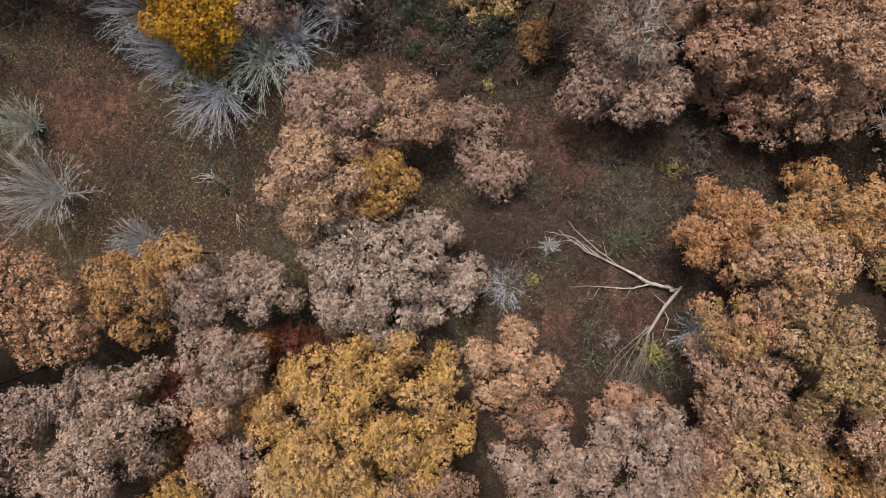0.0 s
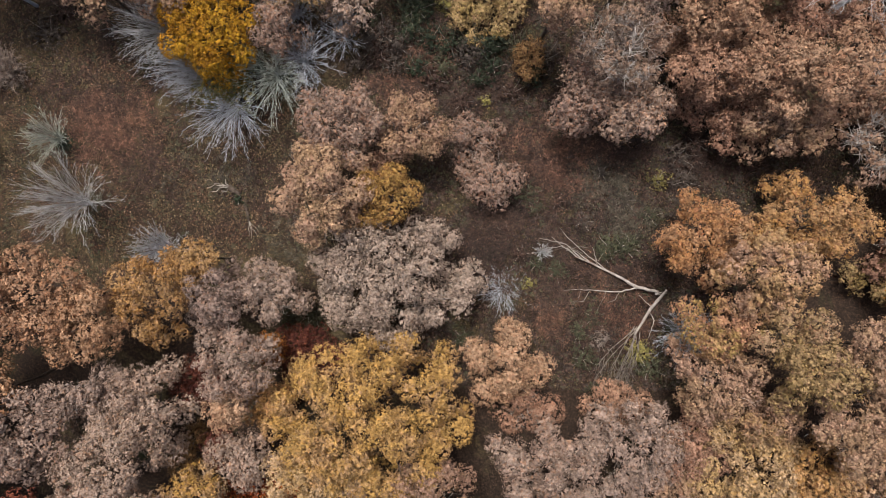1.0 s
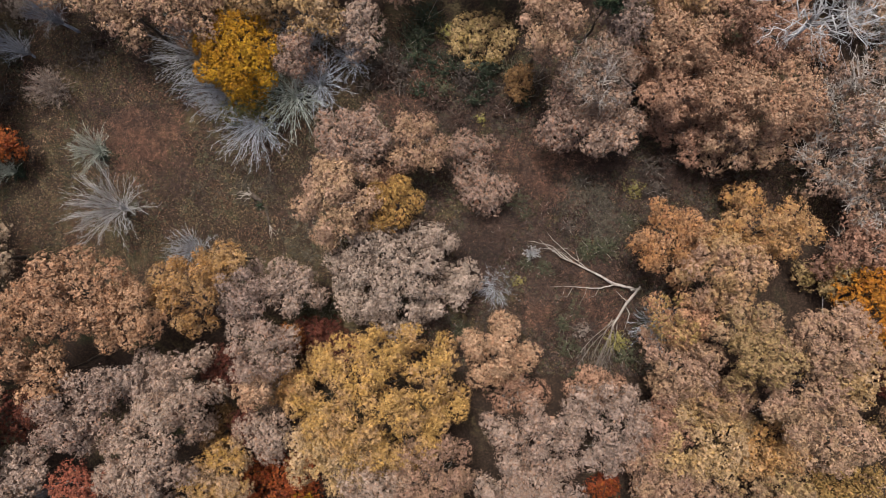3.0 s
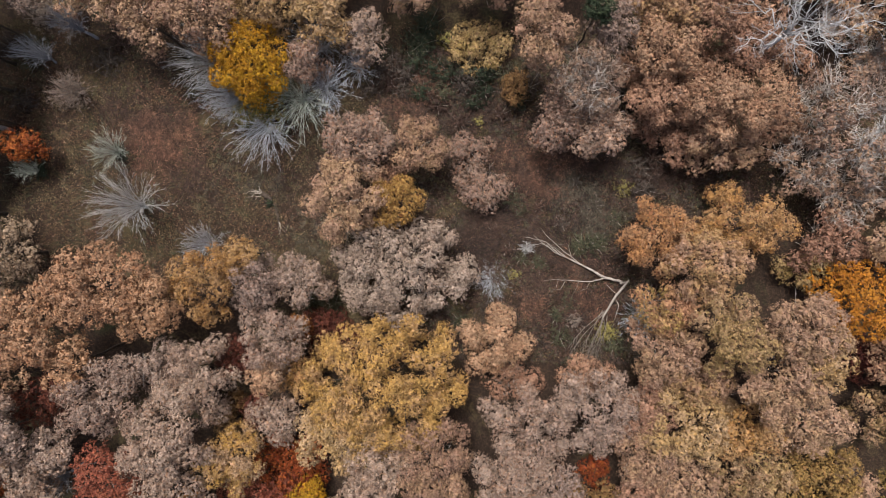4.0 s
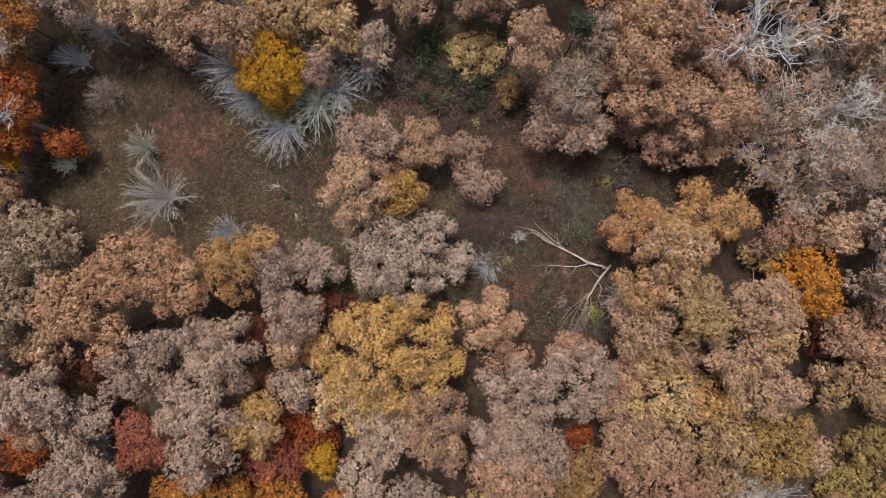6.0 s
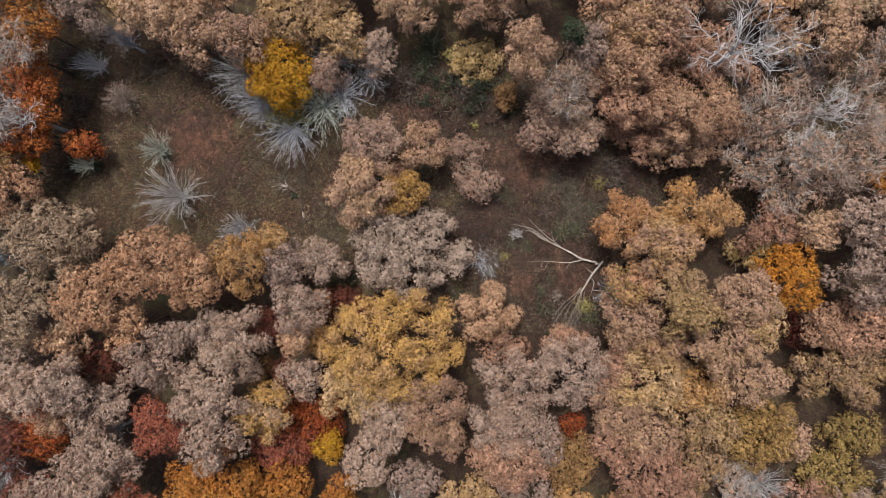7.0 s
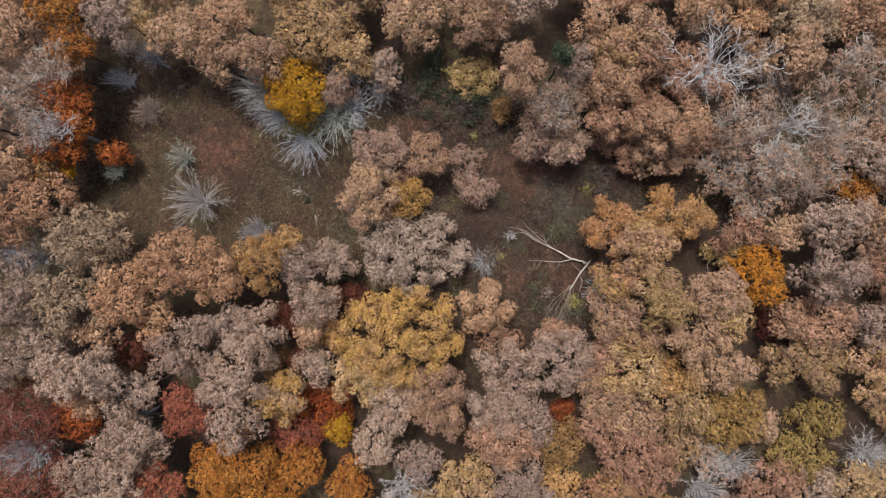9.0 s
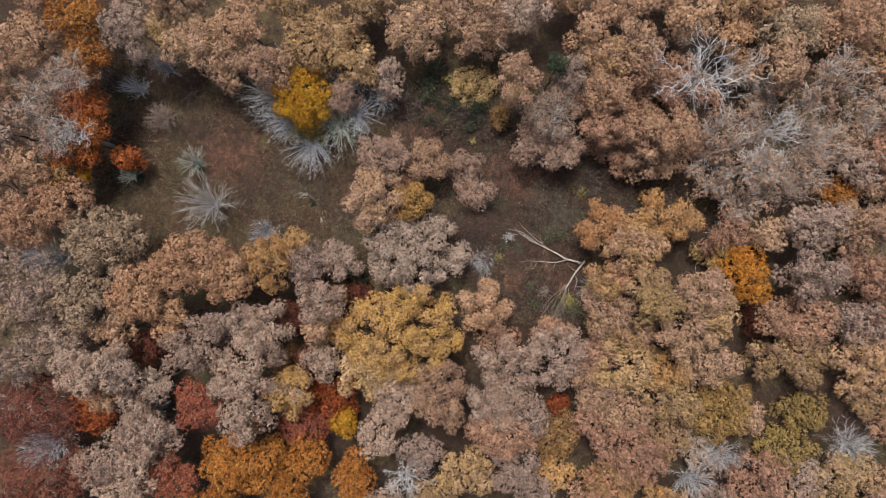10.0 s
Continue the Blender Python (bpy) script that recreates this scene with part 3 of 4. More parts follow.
leafy("rosy", 44.2, 0.7, 19.0, 2.9, 3.0, 83)
leafy("golden", -21.3, 20.5, 12.5, 4.6, 4.8, 84)
leafy("beige", -15.2, 20.8, 12.0, 2.3, 2.4, 85)
leafy("greenish", -21.0, 16.9, 7.0, 3.2, 2.7, 86)
leafy("rosy", -31.9, 24.8, 15.0, 4.1, 3.7, 87)
leafy("rosy", -25.4, 24.7, 16.0, 4.2, 3.8, 88)
leafy("yellowpale", -13.4, 25.4, 14.0, 4.1, 3.3, 89)
leafy("greyrosy", -8.9, 24.1, 11.0, 2.3, 4.0, 90)
leafy("oliveyellow", 4.0, 23.4, 9.0, 4.2, 2.9, 91)
leafy("dullgold", 8.0, 18.2, 9.0, 1.7, 2.1, 92)
leafy("orangered", -49.6, 12.4, 5.0, 2.7, 1.9, 93)
leafy("golden2", -25.7, -3.7, 13.5, 3.8, 4.2, 94)
leafy("golden2", -21.9, -0.7, 12.0, 2.2, 2.2, 95)
leafy("greyrosy", -20.0, -4.1, 13.0, 3.4, 3.4, 96)
leafy("greyrosy", -15.6, -3.5, 12.0, 3.0, 3.3, 97)
leafy("pale", -18.0, -9.6, 15.5, 3.8, 3.8, 98)
leafy("tan", -18.9, -13.3, 14.5, 2.1, 2.0, 99)
leafy("goldtan", -16.2, -13.6, 11.0, 2.3, 2.6, 100)
leafy("red", -13.2, -9.9, 7.0, 3.8, 3.3, 101)
leafy("pale", -18.0, -18.1, 13.0, 2.7, 3.3, 102)
leafy("orangepale", -35.6, -3.7, 17.0, 5.9, 4.8, 103)
leafy("orangepale", -30.9, -5.9, 15.0, 3.8, 3.7, 104)
leafy("orangepale", -42.9, -8.0, 17.0, 5.3, 4.7, 105)
leafy("orangepale", -39.8, -11.8, 15.0, 3.8, 3.0, 106)
leafy("pale", -35.4, -15.6, 16.5, 5.6, 4.8, 107)
leafy("greyrosy", -28.8, -12.1, 13.0, 3.0, 2.7, 108)
leafy("pale", -26.3, -14.0, 15.0, 4.1, 4.6, 109)
leafy("pale", -28.6, -20.2, 17.0, 4.5, 4.0, 110)
leafy("pale", -28.2, -25.8, 17.0, 4.1, 3.4, 111)
leafy("goldpale", -22.5, -22.7, 14.0, 3.6, 3.9, 112)
leafy("redbeech", -34.6, -23.8, 17.0, 3.6, 3.8, 113)
leafy("brown", 37.6, 21.8, 12.0, 3.3, 3.0, 114)
leafy("sparse", 42.6, 24.7, 13.0, 3.6, 3.2, 115)
leafy("brown", 34.2, 24.9, 13.0, 2.9, 2.8, 116)
leafy("sparse", 46.0, 20.5, 13.0, 3.3, 2.9, 117)
leafy("red", -45.4, -17.2, 9.0, 3.5, 3.2, 118)
leafy("greyrosy", -45.6, -18.9, 16.5, 3.4, 3.8, 119)
leafy("greyrosy", -41.4, -21.3, 14.0, 3.0, 2.5, 120)
leafy("rust", -17.8, -25.0, 9.0, 4.9, 4.2, 121)
leafy("redbeech", -21.1, -28.2, 9.0, 4.7, 3.4, 122)
leafy("tan", -59.3, 27.9, 17.0, 4.7, 4.7, 123)
leafy("rustgold", -53.4, 31.2, 15.0, 4.4, 3.2, 124)
leafy("rustgold", -52.2, 26.3, 13.0, 3.7, 3.3, 125)
leafy("greyrosy", -45.4, 30.3, 15.0, 4.5, 4.6, 126)
leafy("orangered", -53.2, 15.8, 11.0, 1.9, 3.2, 127)
leafy("orangered", -54.4, 20.3, 11.0, 3.5, 4.9, 128)
leafy("orangered", -56.2, 12.9, 10.0, 4.8, 3.0, 129)
leafy("sparse", -60.5, 18.8, 14.0, 4.9, 4.9, 130)
leafy("sparse", -54.2, 23.6, 15.0, 4.5, 3.2, 131)
leafy("sparse", -56.7, 14.3, 13.5, 4.0, 3.2, 132)
leafy("tan", -61.4, 10.3, 13.0, 4.4, 3.3, 133)
leafy("goldtan", -58.9, 8.9, 10.0, 3.8, 2.2, 134)
leafy("golden", -55.8, 9.6, 6.0, 1.2, 1.2, 135)
leafy("orangepale", -55.4, 4.5, 15.0, 4.9, 3.7, 136)
leafy("orangepale", -60.0, 1.6, 17.0, 4.8, 3.9, 137)
leafy("olivegrey", -49.3, -0.6, 16.0, 6.8, 5.7, 138)
leafy("rosy", -36.8, 28.4, 15.5, 5.4, 4.6, 139)
leafy("yellowpale", -42.3, 30.3, 13.0, 2.4, 2.8, 140)
leafy("yellowpale", -18.9, 29.2, 14.0, 6.7, 5.9, 141)
leafy("rosy", -4.5, 30.1, 15.0, 4.7, 4.7, 142)
leafy("rosy", 4.7, 30.3, 16.0, 5.3, 5.3, 143)
leafy("greyrosy", 10.8, 31.6, 17.0, 4.7, 3.1, 144)
leafy("tan", 19.5, 28.2, 18.0, 2.9, 3.2, 145)
leafy("rosy", 25.9, 26.6, 19.0, 4.6, 4.4, 146)
leafy("tan", 33.7, 30.6, 18.0, 4.5, 3.1, 147)
leafy("orangepale", 40.4, 28.2, 16.0, 2.8, 3.3, 148)
leafy("olivegrey", 48.6, 29.7, 18.0, 5.6, 3.9, 149)
leafy("tan", 55.6, 29.8, 18.0, 5.4, 4.0, 150)
leafy("rosy", 46.3, 23.9, 18.0, 4.5, 4.0, 151)
leafy("sparse", 54.8, 23.1, 18.0, 6.0, 3.7, 152)
leafy("sparse", 58.8, 18.4, 17.0, 4.9, 4.4, 153)
leafy("greyrosy", 57.0, 10.4, 18.0, 3.9, 3.4, 154)
leafy("rustgold", 56.2, 7.2, 14.0, 3.7, 2.2, 155)
leafy("greyrosy", 49.3, 1.8, 22.0, 4.6, 3.5, 156)
leafy("rosy", 56.0, 1.8, 20.0, 4.7, 4.2, 157)
leafy("greyrosy", 48.6, -4.6, 22.0, 4.9, 3.5, 158)
leafy("brown", 58.1, -4.3, 18.0, 4.5, 4.0, 159)
leafy("brown", 50.3, -10.9, 18.0, 5.1, 3.9, 160)
leafy("greyrosy", 58.3, -11.7, 17.0, 5.2, 3.7, 161)
leafy("olivetan", 49.1, -16.9, 17.0, 6.4, 4.5, 162)
leafy("rosytan", 58.3, -17.3, 17.0, 5.2, 4.9, 163)
leafy("tan", 45.3, -10.7, 18.5, 2.8, 2.6, 164)
leafy("olivegreen", 51.9, -25.2, 13.0, 4.9, 3.3, 165)
leafy("olivegreen", 49.6, -30.2, 13.0, 4.7, 3.8, 166)
leafy("olivetan", 60.5, -23.0, 15.0, 4.8, 2.4, 167)
leafy("olivetan", 57.3, -33.5, 15.0, 5.3, 3.7, 168)
leafy("greyrosy", 51.9, -34.3, 14.0, 4.0, 3.7, 169)
leafy("brown", 44.7, -34.1, 15.0, 5.0, 4.5, 170)
leafy("brown", 26.5, -30.0, 16.0, 6.4, 5.2, 171)
leafy("rosyolive", 24.2, -34.9, 15.0, 5.3, 3.5, 172)
leafy("dullgold", 16.0, -28.5, 14.0, 4.0, 4.4, 173)
leafy("goldtan", 16.5, -34.3, 11.0, 3.2, 3.3, 174)
leafy("greyrosy", 10.2, -32.6, 15.0, 4.0, 4.4, 175)
leafy("yellowpale", 3.4, -33.8, 15.0, 5.3, 3.7, 176)
leafy("brown", 8.0, -27.3, 17.0, 5.2, 4.1, 177)
leafy("pale", -9.4, -28.5, 14.0, 3.1, 3.7, 178)
leafy("rustgold", -13.4, -35.6, 11.0, 3.2, 4.3, 179)
leafy("rustgold", -29.3, -33.3, 14.0, 7.9, 5.0, 180)
leafy("rustgold", -20.6, -33.3, 11.0, 4.0, 4.0, 181)
leafy("redbeech", -39.7, -35.6, 13.0, 4.6, 3.7, 182)
leafy("pale", -48.7, -31.8, 16.0, 4.1, 3.9, 183)
leafy("pale", -43.5, -33.3, 16.0, 3.9, 3.9, 184)
leafy("pale", -42.4, -28.1, 15.0, 5.7, 3.8, 185)
leafy("redsparse", -59.9, -26.1, 13.0, 8.2, 5.9, 186)
leafy("redsparse", -58.8, -35.5, 13.0, 9.0, 5.4, 187)
leafy("rust", -52.4, -26.2, 10.0, 3.9, 3.7, 188)
leafy("pale", -50.3, -18.6, 17.0, 6.4, 4.4, 189)
leafy("tan", -49.8, -24.2, 13.0, 2.7, 1.6, 190)
leafy("greyrosy", -45.8, -25.0, 11.0, 3.2, 3.0, 191)
leafy("greyrosy", -58.2, -7.7, 17.0, 4.7, 5.5, 192)
leafy("olivegrey", -52.3, -9.4, 16.0, 5.7, 5.2, 193)
leafy("greyrosy", -60.3, -17.8, 15.0, 3.8, 3.5, 194)
leafy("tan", -48.4, -13.9, 13.0, 3.4, 2.1, 195)
leafy("tan", -57.8, 34.4, 17.0, 4.7, 3.5, 196)
leafy("rosy", -38.9, 35.0, 16.0, 4.7, 4.0, 197)
leafy("tan", -29.6, 31.0, 15.5, 4.8, 4.4, 198)
leafy("yellowpale", -23.3, 35.1, 15.0, 4.4, 3.6, 199)
leafy("olivetan", -11.3, 34.8, 15.0, 4.8, 4.0, 200)
leafy("rosy", -1.3, 34.8, 15.0, 4.0, 3.6, 201)
leafy("rosytan", 16.4, 35.0, 16.0, 3.9, 3.2, 202)
leafy("tan", 24.4, 32.9, 17.0, 4.1, 3.3, 203)
leafy("rosy", 30.2, 34.6, 17.0, 3.9, 3.1, 204)
leafy("rosytan", 42.9, 33.9, 17.0, 5.2, 3.9, 205)
leafy("rosy", 60.2, 34.1, 17.0, 4.3, 4.7, 206)
leafy("rosytan", 61.6, 26.0, 18.0, 4.7, 4.7, 207)
leafy("sparse", 50.5, 18.1, 18.0, 4.3, 3.6, 208)
leafy("sparse", 49.1, 9.6, 18.0, 4.3, 3.9, 209)
leafy("sparse", 54.1, 13.1, 18.0, 4.3, 3.9, 210)
leafy("brown", 61.0, 12.9, 17.0, 4.4, 4.1, 211)
leafy("rosy", 62.1, 5.8, 18.0, 4.7, 4.7, 212)
leafy("brown", 62.6, -9.0, 17.0, 3.9, 4.7, 213)
leafy("tan", 65.0, -26.7, 15.0, 5.3, 4.0, 214)
leafy("tan", -64.9, 6.9, 15.0, 4.8, 4.8, 215)
leafy("greyrosy", -63.6, -3.4, 17.0, 4.3, 4.7, 216)
leafy("olivegrey", -63.8, -12.9, 16.0, 4.3, 3.9, 217)
leafy("tan", -64.6, 23.4, 16.0, 4.4, 4.7, 218)
leafy("greyrosy", -65.5, 15.7, 15.0, 4.0, 4.8, 219)
leafy("redsparse", -62.4, -39.7, 13.0, 4.9, 3.7, 220)
leafy("rustgold", -34.7, -39.5, 13.0, 4.9, 3.3, 221)
leafy("rustgold", -23.5, -39.9, 12.0, 4.1, 3.3, 222)
leafy("pale", -8.7, -39.4, 13.0, 3.7, 3.3, 223)
leafy("olivetan", -1.3, -37.7, 14.0, 4.0, 3.2, 224)
leafy("greyrosy", 13.0, -37.2, 15.0, 4.4, 3.2, 225)
leafy("brown", 20.4, -38.4, 14.0, 4.0, 3.2, 226)
leafy("goldtan", 31.7, -38.0, 14.0, 4.4, 3.2, 227)
leafy("greyrosy", 39.8, -38.8, 14.0, 4.4, 3.6, 228)
leafy("rosy", 48.6, -38.7, 14.0, 4.4, 3.2, 229)
leafy("olivetan", 55.9, -38.6, 14.0, 4.0, 3.2, 230)
leafy("rosy", 63.4, -36.7, 14.0, 4.4, 4.0, 231)

# ---- leafless trees and shrubs ----
bare("pinkbush", -56.4, 20.4, 15.5, 5.6, 4.8, 232)
bare("white", -54.6, 15.0, 14.0, 5.2, 4.2, 233)
bare("white", 33.6, 21.2, 23.6, 9.3, 7.1, 234)
bare("white", 9.6, 0.3, 6.8, 1.3, 1.0, 235)
bare("pinkbush", 41.6, 14.9, 20.0, 6.0, 4.2, 236)
bare("pinkbush", 49.1, 12.7, 19.5, 6.1, 4.5, 237)
bare("pinkbush", 46.2, 6.7, 19.0, 5.3, 3.3, 238)
bare("pinkbush", 15.4, 17.6, 18.9, 3.6, 3.6, 239)
bare("white", -28.0, 21.5, 10.0, 4.8, 5.6, 240, (-0.45, -0.1))
bare("greybare", -25.7, 17.7, 9.0, 4.1, 3.7, 241, (-0.5, -0.4))
bare("greybare", -24.3, 16.1, 8.0, 3.5, 3.0, 242, (-0.4, -0.6))
bare("greygreen", -15.9, 15.9, 10.0, 4.8, 5.2, 243, (0.2, -0.5))
bare("greybare", -20.6, 12.3, 9.0, 5.1, 4.4, 244, (0.1, -0.75))
bare("greybare", -12.9, 18.1, 9.0, 3.7, 5.1, 245, (0.3, -0.3))
bare("greygreen", -19.2, 18.9, 8.0, 3.0, 2.7, 246)
bare("greybare", -43.3, 26.5, 9.0, 3.0, 2.8, 247)
bare("pinkbush", -45.4, 19.1, 3.6, 3.6, 3.3, 248)
bare("greygreen", -39.8, 11.8, 5.0, 3.2, 3.5, 249)
bare("white", -36.8, 5.2, 8.0, 6.3, 5.1, 250)
bare("greybare", -27.7, 0.7, 8.0, 3.8, 3.2, 251)
bare("greybare", -9.8, 21.7, 8.0, 2.8, 4.0, 252)
bare("greybare", 5.9, -3.4, 5.5, 3.2, 3.1, 253)
bare("greybare", -44.8, -26.7, 9.0, 3.3, 2.7, 254)
bare("greygreen", -50.2, 9.7, 4.0, 2.4, 1.8, 255)
bare("white", 58.1, -29.7, 13.0, 5.4, 4.9, 256)
bare("white", 39.9, -31.1, 14.0, 4.2, 3.5, 257)
bare("white", 35.5, -34.6, 14.0, 4.8, 3.5, 258)
bare("white", -5.4, -34.4, 14.0, 4.8, 4.0, 259)
bare("greybare", -58.4, -30.8, 14.0, 5.6, 4.8, 260)
bare("greybare", -48.8, 23.5, 6.0, 3.8, 2.6, 261)
bare("white", 44.1, 14.4, 20.0, 5.6, 3.4, 262)
bare("white", 42.1, 10.4, 19.5, 4.5, 3.0, 263)
bare("greybare", 22.8, -7.6, 8.0, 4.1, 3.5, 264)
bare("greybare", -14.5, 23.8, 9.0, 5.1, 3.9, 267)
bare("greybare", -57.3, -3.4, 17.0, 4.6, 3.9, 268)


# ---- things lying on the floor of the clearing ----
def strewn_material(name, browns, olives):
    """Small dead things on the ground, brown in some stretches and olive in others."""
    m, nodes, links, b = shader(name, 0.85)
    geo = nodes.new("ShaderNodeNewGeometry")
    sets = []
    for colours in (browns, olives):
        r = ramp(nodes, [(f, linear(c)) for f, c in zip((0.0, 0.3, 0.6, 0.88, 1.0), colours)])
        links.new(geo.outputs["Random Per Island"], r.inputs[0])
        sets.append(r.outputs[0])
    wide = noise_tex(nodes, links, 0.16, 5, 0.65, distort=0.7)
    mask = ramp(nodes, [(0.43, (0, 0, 0)), (0.57, (1, 1, 1))])
    links.new(wide.outputs["Fac"], mask.inputs[0])
    col = mix_colour(nodes, links, mask.outputs[0], sets[0], sets[1])
    links.new(col, b.inputs["Base Color"])
    return m


def litter_material():
    return strewn_material("fallen_leaves", [(46, 33, 27), (78, 54, 41), (106, 74, 54), (144, 106, 80), (200, 170, 142)],
                           [(56, 48, 35), (90, 76, 52), (112, 92, 64), (140, 118, 88), (190, 168, 136)])


def grass_material():
    return strewn_material("dry_grass_blades", [(46, 37, 28), (70, 55, 41), (88, 70, 52), (118, 96, 76), (150, 130, 106)],
                           [(54, 56, 34), (80, 80, 50), (100, 98, 64), (120, 112, 78), (150, 140, 106)])


def rough_z(x, y):
    return ground_z(x, y) + 0.16 * noise.noise((x * 0.7, y * 0.7, 3.1)) + 0.3 * noise.noise((x * 0.16, y * 0.16, 7.7))


def scatter(gen, boxes, per_metre, keep, shift=0.0):
    """Places on the ground in rectangles x0, x1, y0, y1, thinned by a patchy noise."""
    out = []
    for x0, x1, y0, y1 in boxes:
        n = int((x1 - x0) * (y1 - y0) * per_metre)
        xy = np.column_stack([gen.uniform(x0, x1, n), gen.uniform(y0, y1, n)])
        for x, y in xy:
            v = noise.noise((x * 0.35, y * 0.35, 1.7 + shift)) + 0.6 * noise.noise((x * 1.1, y * 1.1, 9.0 + shift))
            if v > keep + gen.uniform(-0.5, 0.5):
                out.append((x, y, rough_z(x, y)))
    return np.array(out)


CLEARINGS = [(-60, -12, -3, 29), (-12, 27, -13, 27), (26, 44, 3, 10)]
gen = np.random.default_rng(77)
spots = np.concatenate([scatter(gen, CLEARINGS[:1], 95, -0.15), scatter(gen, CLEARINGS[1:], 55, 0.05)])
lit = leaf_quads(gen, spots + np.array((0, 0, 0.03)), np.tile((0.0, 0.0, 2.0), (len(spots), 1)), np.full(len(spots), 0.12), 1, 0.13)
tagged(new("leaf_litter", flake_mesh("leaf_litter", lit, litter_material())), "brown and tan fallen leaves strewn over the ground", "leaf litter", kind="stuff")

spots = scatter(gen, CLEARINGS, 70, 0.0)
n = len(spots)
ang = gen.uniform(0, 6.28, n)
side = np.column_stack([np.cos(ang), np.sin(ang), np.zeros(n)])
lean = np.column_stack([gen.normal(scale=0.14, size=n), gen.normal(scale=0.14, size=n), gen.uniform(0.06, 0.2, n)])
wid = gen.uniform(0.02, 0.05, (n, 1))
blades = np.stack([spots - side * wid, spots + side * wid, spots + lean], axis=1)
tagged(new("grass", flake_mesh("grass", blades, grass_material())), "short dry olive grass of the clearing", "grass", kind="stuff")


def frond_flakes(gen, base, fronds, longest, out):
    """Arching dead fronds round a foot, each a feather of short drooping leaflets."""
    for f in range(fronds):
        th = gen.uniform(0, 6.283)
        d = np.array([math.cos(th), math.sin(th), 0])
        s = np.array([-d[1], d[0], 0])
        ln = longest * gen.uniform(0.45, 1.0)
        foot = base + np.array([gen.normal(scale=0.35), gen.normal(scale=0.35), 0])
        rise = gen.uniform(0.25, 0.6) * ln
        bend = s * gen.uniform(-0.6, 0.6) * ln
        for k in range(7):
            t = (k + gen.random()) / 7
            p = foot + d * ln * t + bend * t * t + np.array([0, 0, rise * math.sin(2.6 * t) + 0.06])
            e = s * (1 if k % 2 else -1) + d * gen.uniform(0.1, 1.4)
            e = e / np.linalg.norm(e) * 0.3 * (1.1 - t) * gen.uniform(0.5, 1.3) * min(1.0, ln)
            e[2] = gen.uniform(-0.08, 0.06)
            w = np.cross(e, (0, 0, 1.0)) * gen.uniform(0.12, 0.24)
            out.append([p - w, p + w, p + e + w * 0.3, p + e - w * 0.3])


def bracken(x, y, rx, ry, plants, seed, kind="bracken"):
    """A patch of dead bracken, or of rank dry grass."""
    gen = np.random.default_rng(seed)
    quads = []
    for _ in range(int(plants * 4.6)):
        px, py = x + rx * gen.normal(scale=0.72), y + ry * gen.normal(scale=0.72)
        if noise.noise((px * 0.55, py * 0.55, 4.0 + seed)) < gen.uniform(-0.35, 0.2):
            continue
        frond_flakes(gen, np.array([px, py, rough_z(px, py)]), 8, gen.uniform(0.7, 1.7), quads)
    words, mat = PATCHES[kind]
    tagged(new(kind, flake_mesh(kind, np.array(quads), mat)), words, kind.replace("_", " "), "patches of dead growth", "stuff")


PATCHES = {
    "bracken": ("patch of dead reddish-brown bracken fronds", leaf_material("bracken", (110, 70, 47), (80, 54, 38), (166, 116, 80), 0.9)),
    "brown_bracken": ("patch of dark brown dead bracken", leaf_material("brown_bracken", (74, 52, 40), (62, 44, 34), (112, 80, 62))),
    "dry_grass": ("patch of pale dry grass", leaf_material("dry_grass", (86, 76, 60), (74, 66, 50), (126, 114, 94))),
}
bracken(-35.3, 14.2, 4.0, 3.3, 34, 900)
bracken(-33.4, 15.7, 2.5, 1.8, 14, 901)
bracken(-36.9, 11.7, 2.2, 2.2, 10, 902)
bracken(-36.2, 14.4, 2.5, 1.7, 40, 903)
bracken(-32.0, 13.4, 2.2, 1.6, 22, 939)
bracken(-34.0, 11.2, 2.4, 1.5, 22, 940)
bracken(11.0, 7.2, 3.1, 1.5, 30, 904)
bracken(8.5, 10.3, 2.0, 1.8, 25, 905)
bracken(14.0, 10.2, 2.5, 1.5, 25, 906)
bracken(-1.3, 19.9, 2.1, 1.6, 20, 907)
bracken(-4.4, 16.8, 2.1, 1.6, 16, 908)
bracken(11.5, -1.5, 1.5, 1.3, 12, 909, "brown_bracken")
bracken(16.9, -1.5, 2.0, 1.0, 14, 910, "brown_bracken")
bracken(8.0, 7.2, 2.3, 3.1, 26, 911, "brown_bracken")
bracken(6.0, 2.6, 2.3, 2.1, 20, 912, "brown_bracken")
bracken(11.5, 3.1, 2.0, 2.0, 16, 913, "brown_bracken")
bracken(14.0, -1.5, 2.5, 1.5, 20, 914, "brown_bracken")
bracken(11.0, -5.0, 2.0, 2.0, 14, 915, "brown_bracken")
bracken(16.0, -6.0, 2.3, 1.8, 18, 916, "brown_bracken")
bracken(2.9, 15.1, 2.1, 2.1, 16, 917, "brown_bracken")
bracken(-2.3, 16.8, 2.6, 2.6, 22, 918, "brown_bracken")
bracken(17.4, 9.6, 3.5, 1.0, 18, 919, "brown_bracken")
bracken(23.6, 8.0, 2.5, 1.0, 12, 920, "brown_bracken")
bracken(9.0, -8.1, 1.5, 2.6, 10, 921, "brown_bracken")
bracken(4.4, 1.1, 2.3, 2.6, 24, 922, "brown_bracken")
bracken(7.5, 2.6, 2.1, 1.5, 16, 923, "brown_bracken")
bracken(11.5, 1.1, 1.8, 1.0, 18, 924, "brown_bracken")
bracken(15.5, -2.5, 1.8, 1.3, 14, 925, "bracken")
bracken(10.5, -6.6, 2.0, 1.3, 18, 926, "bracken")
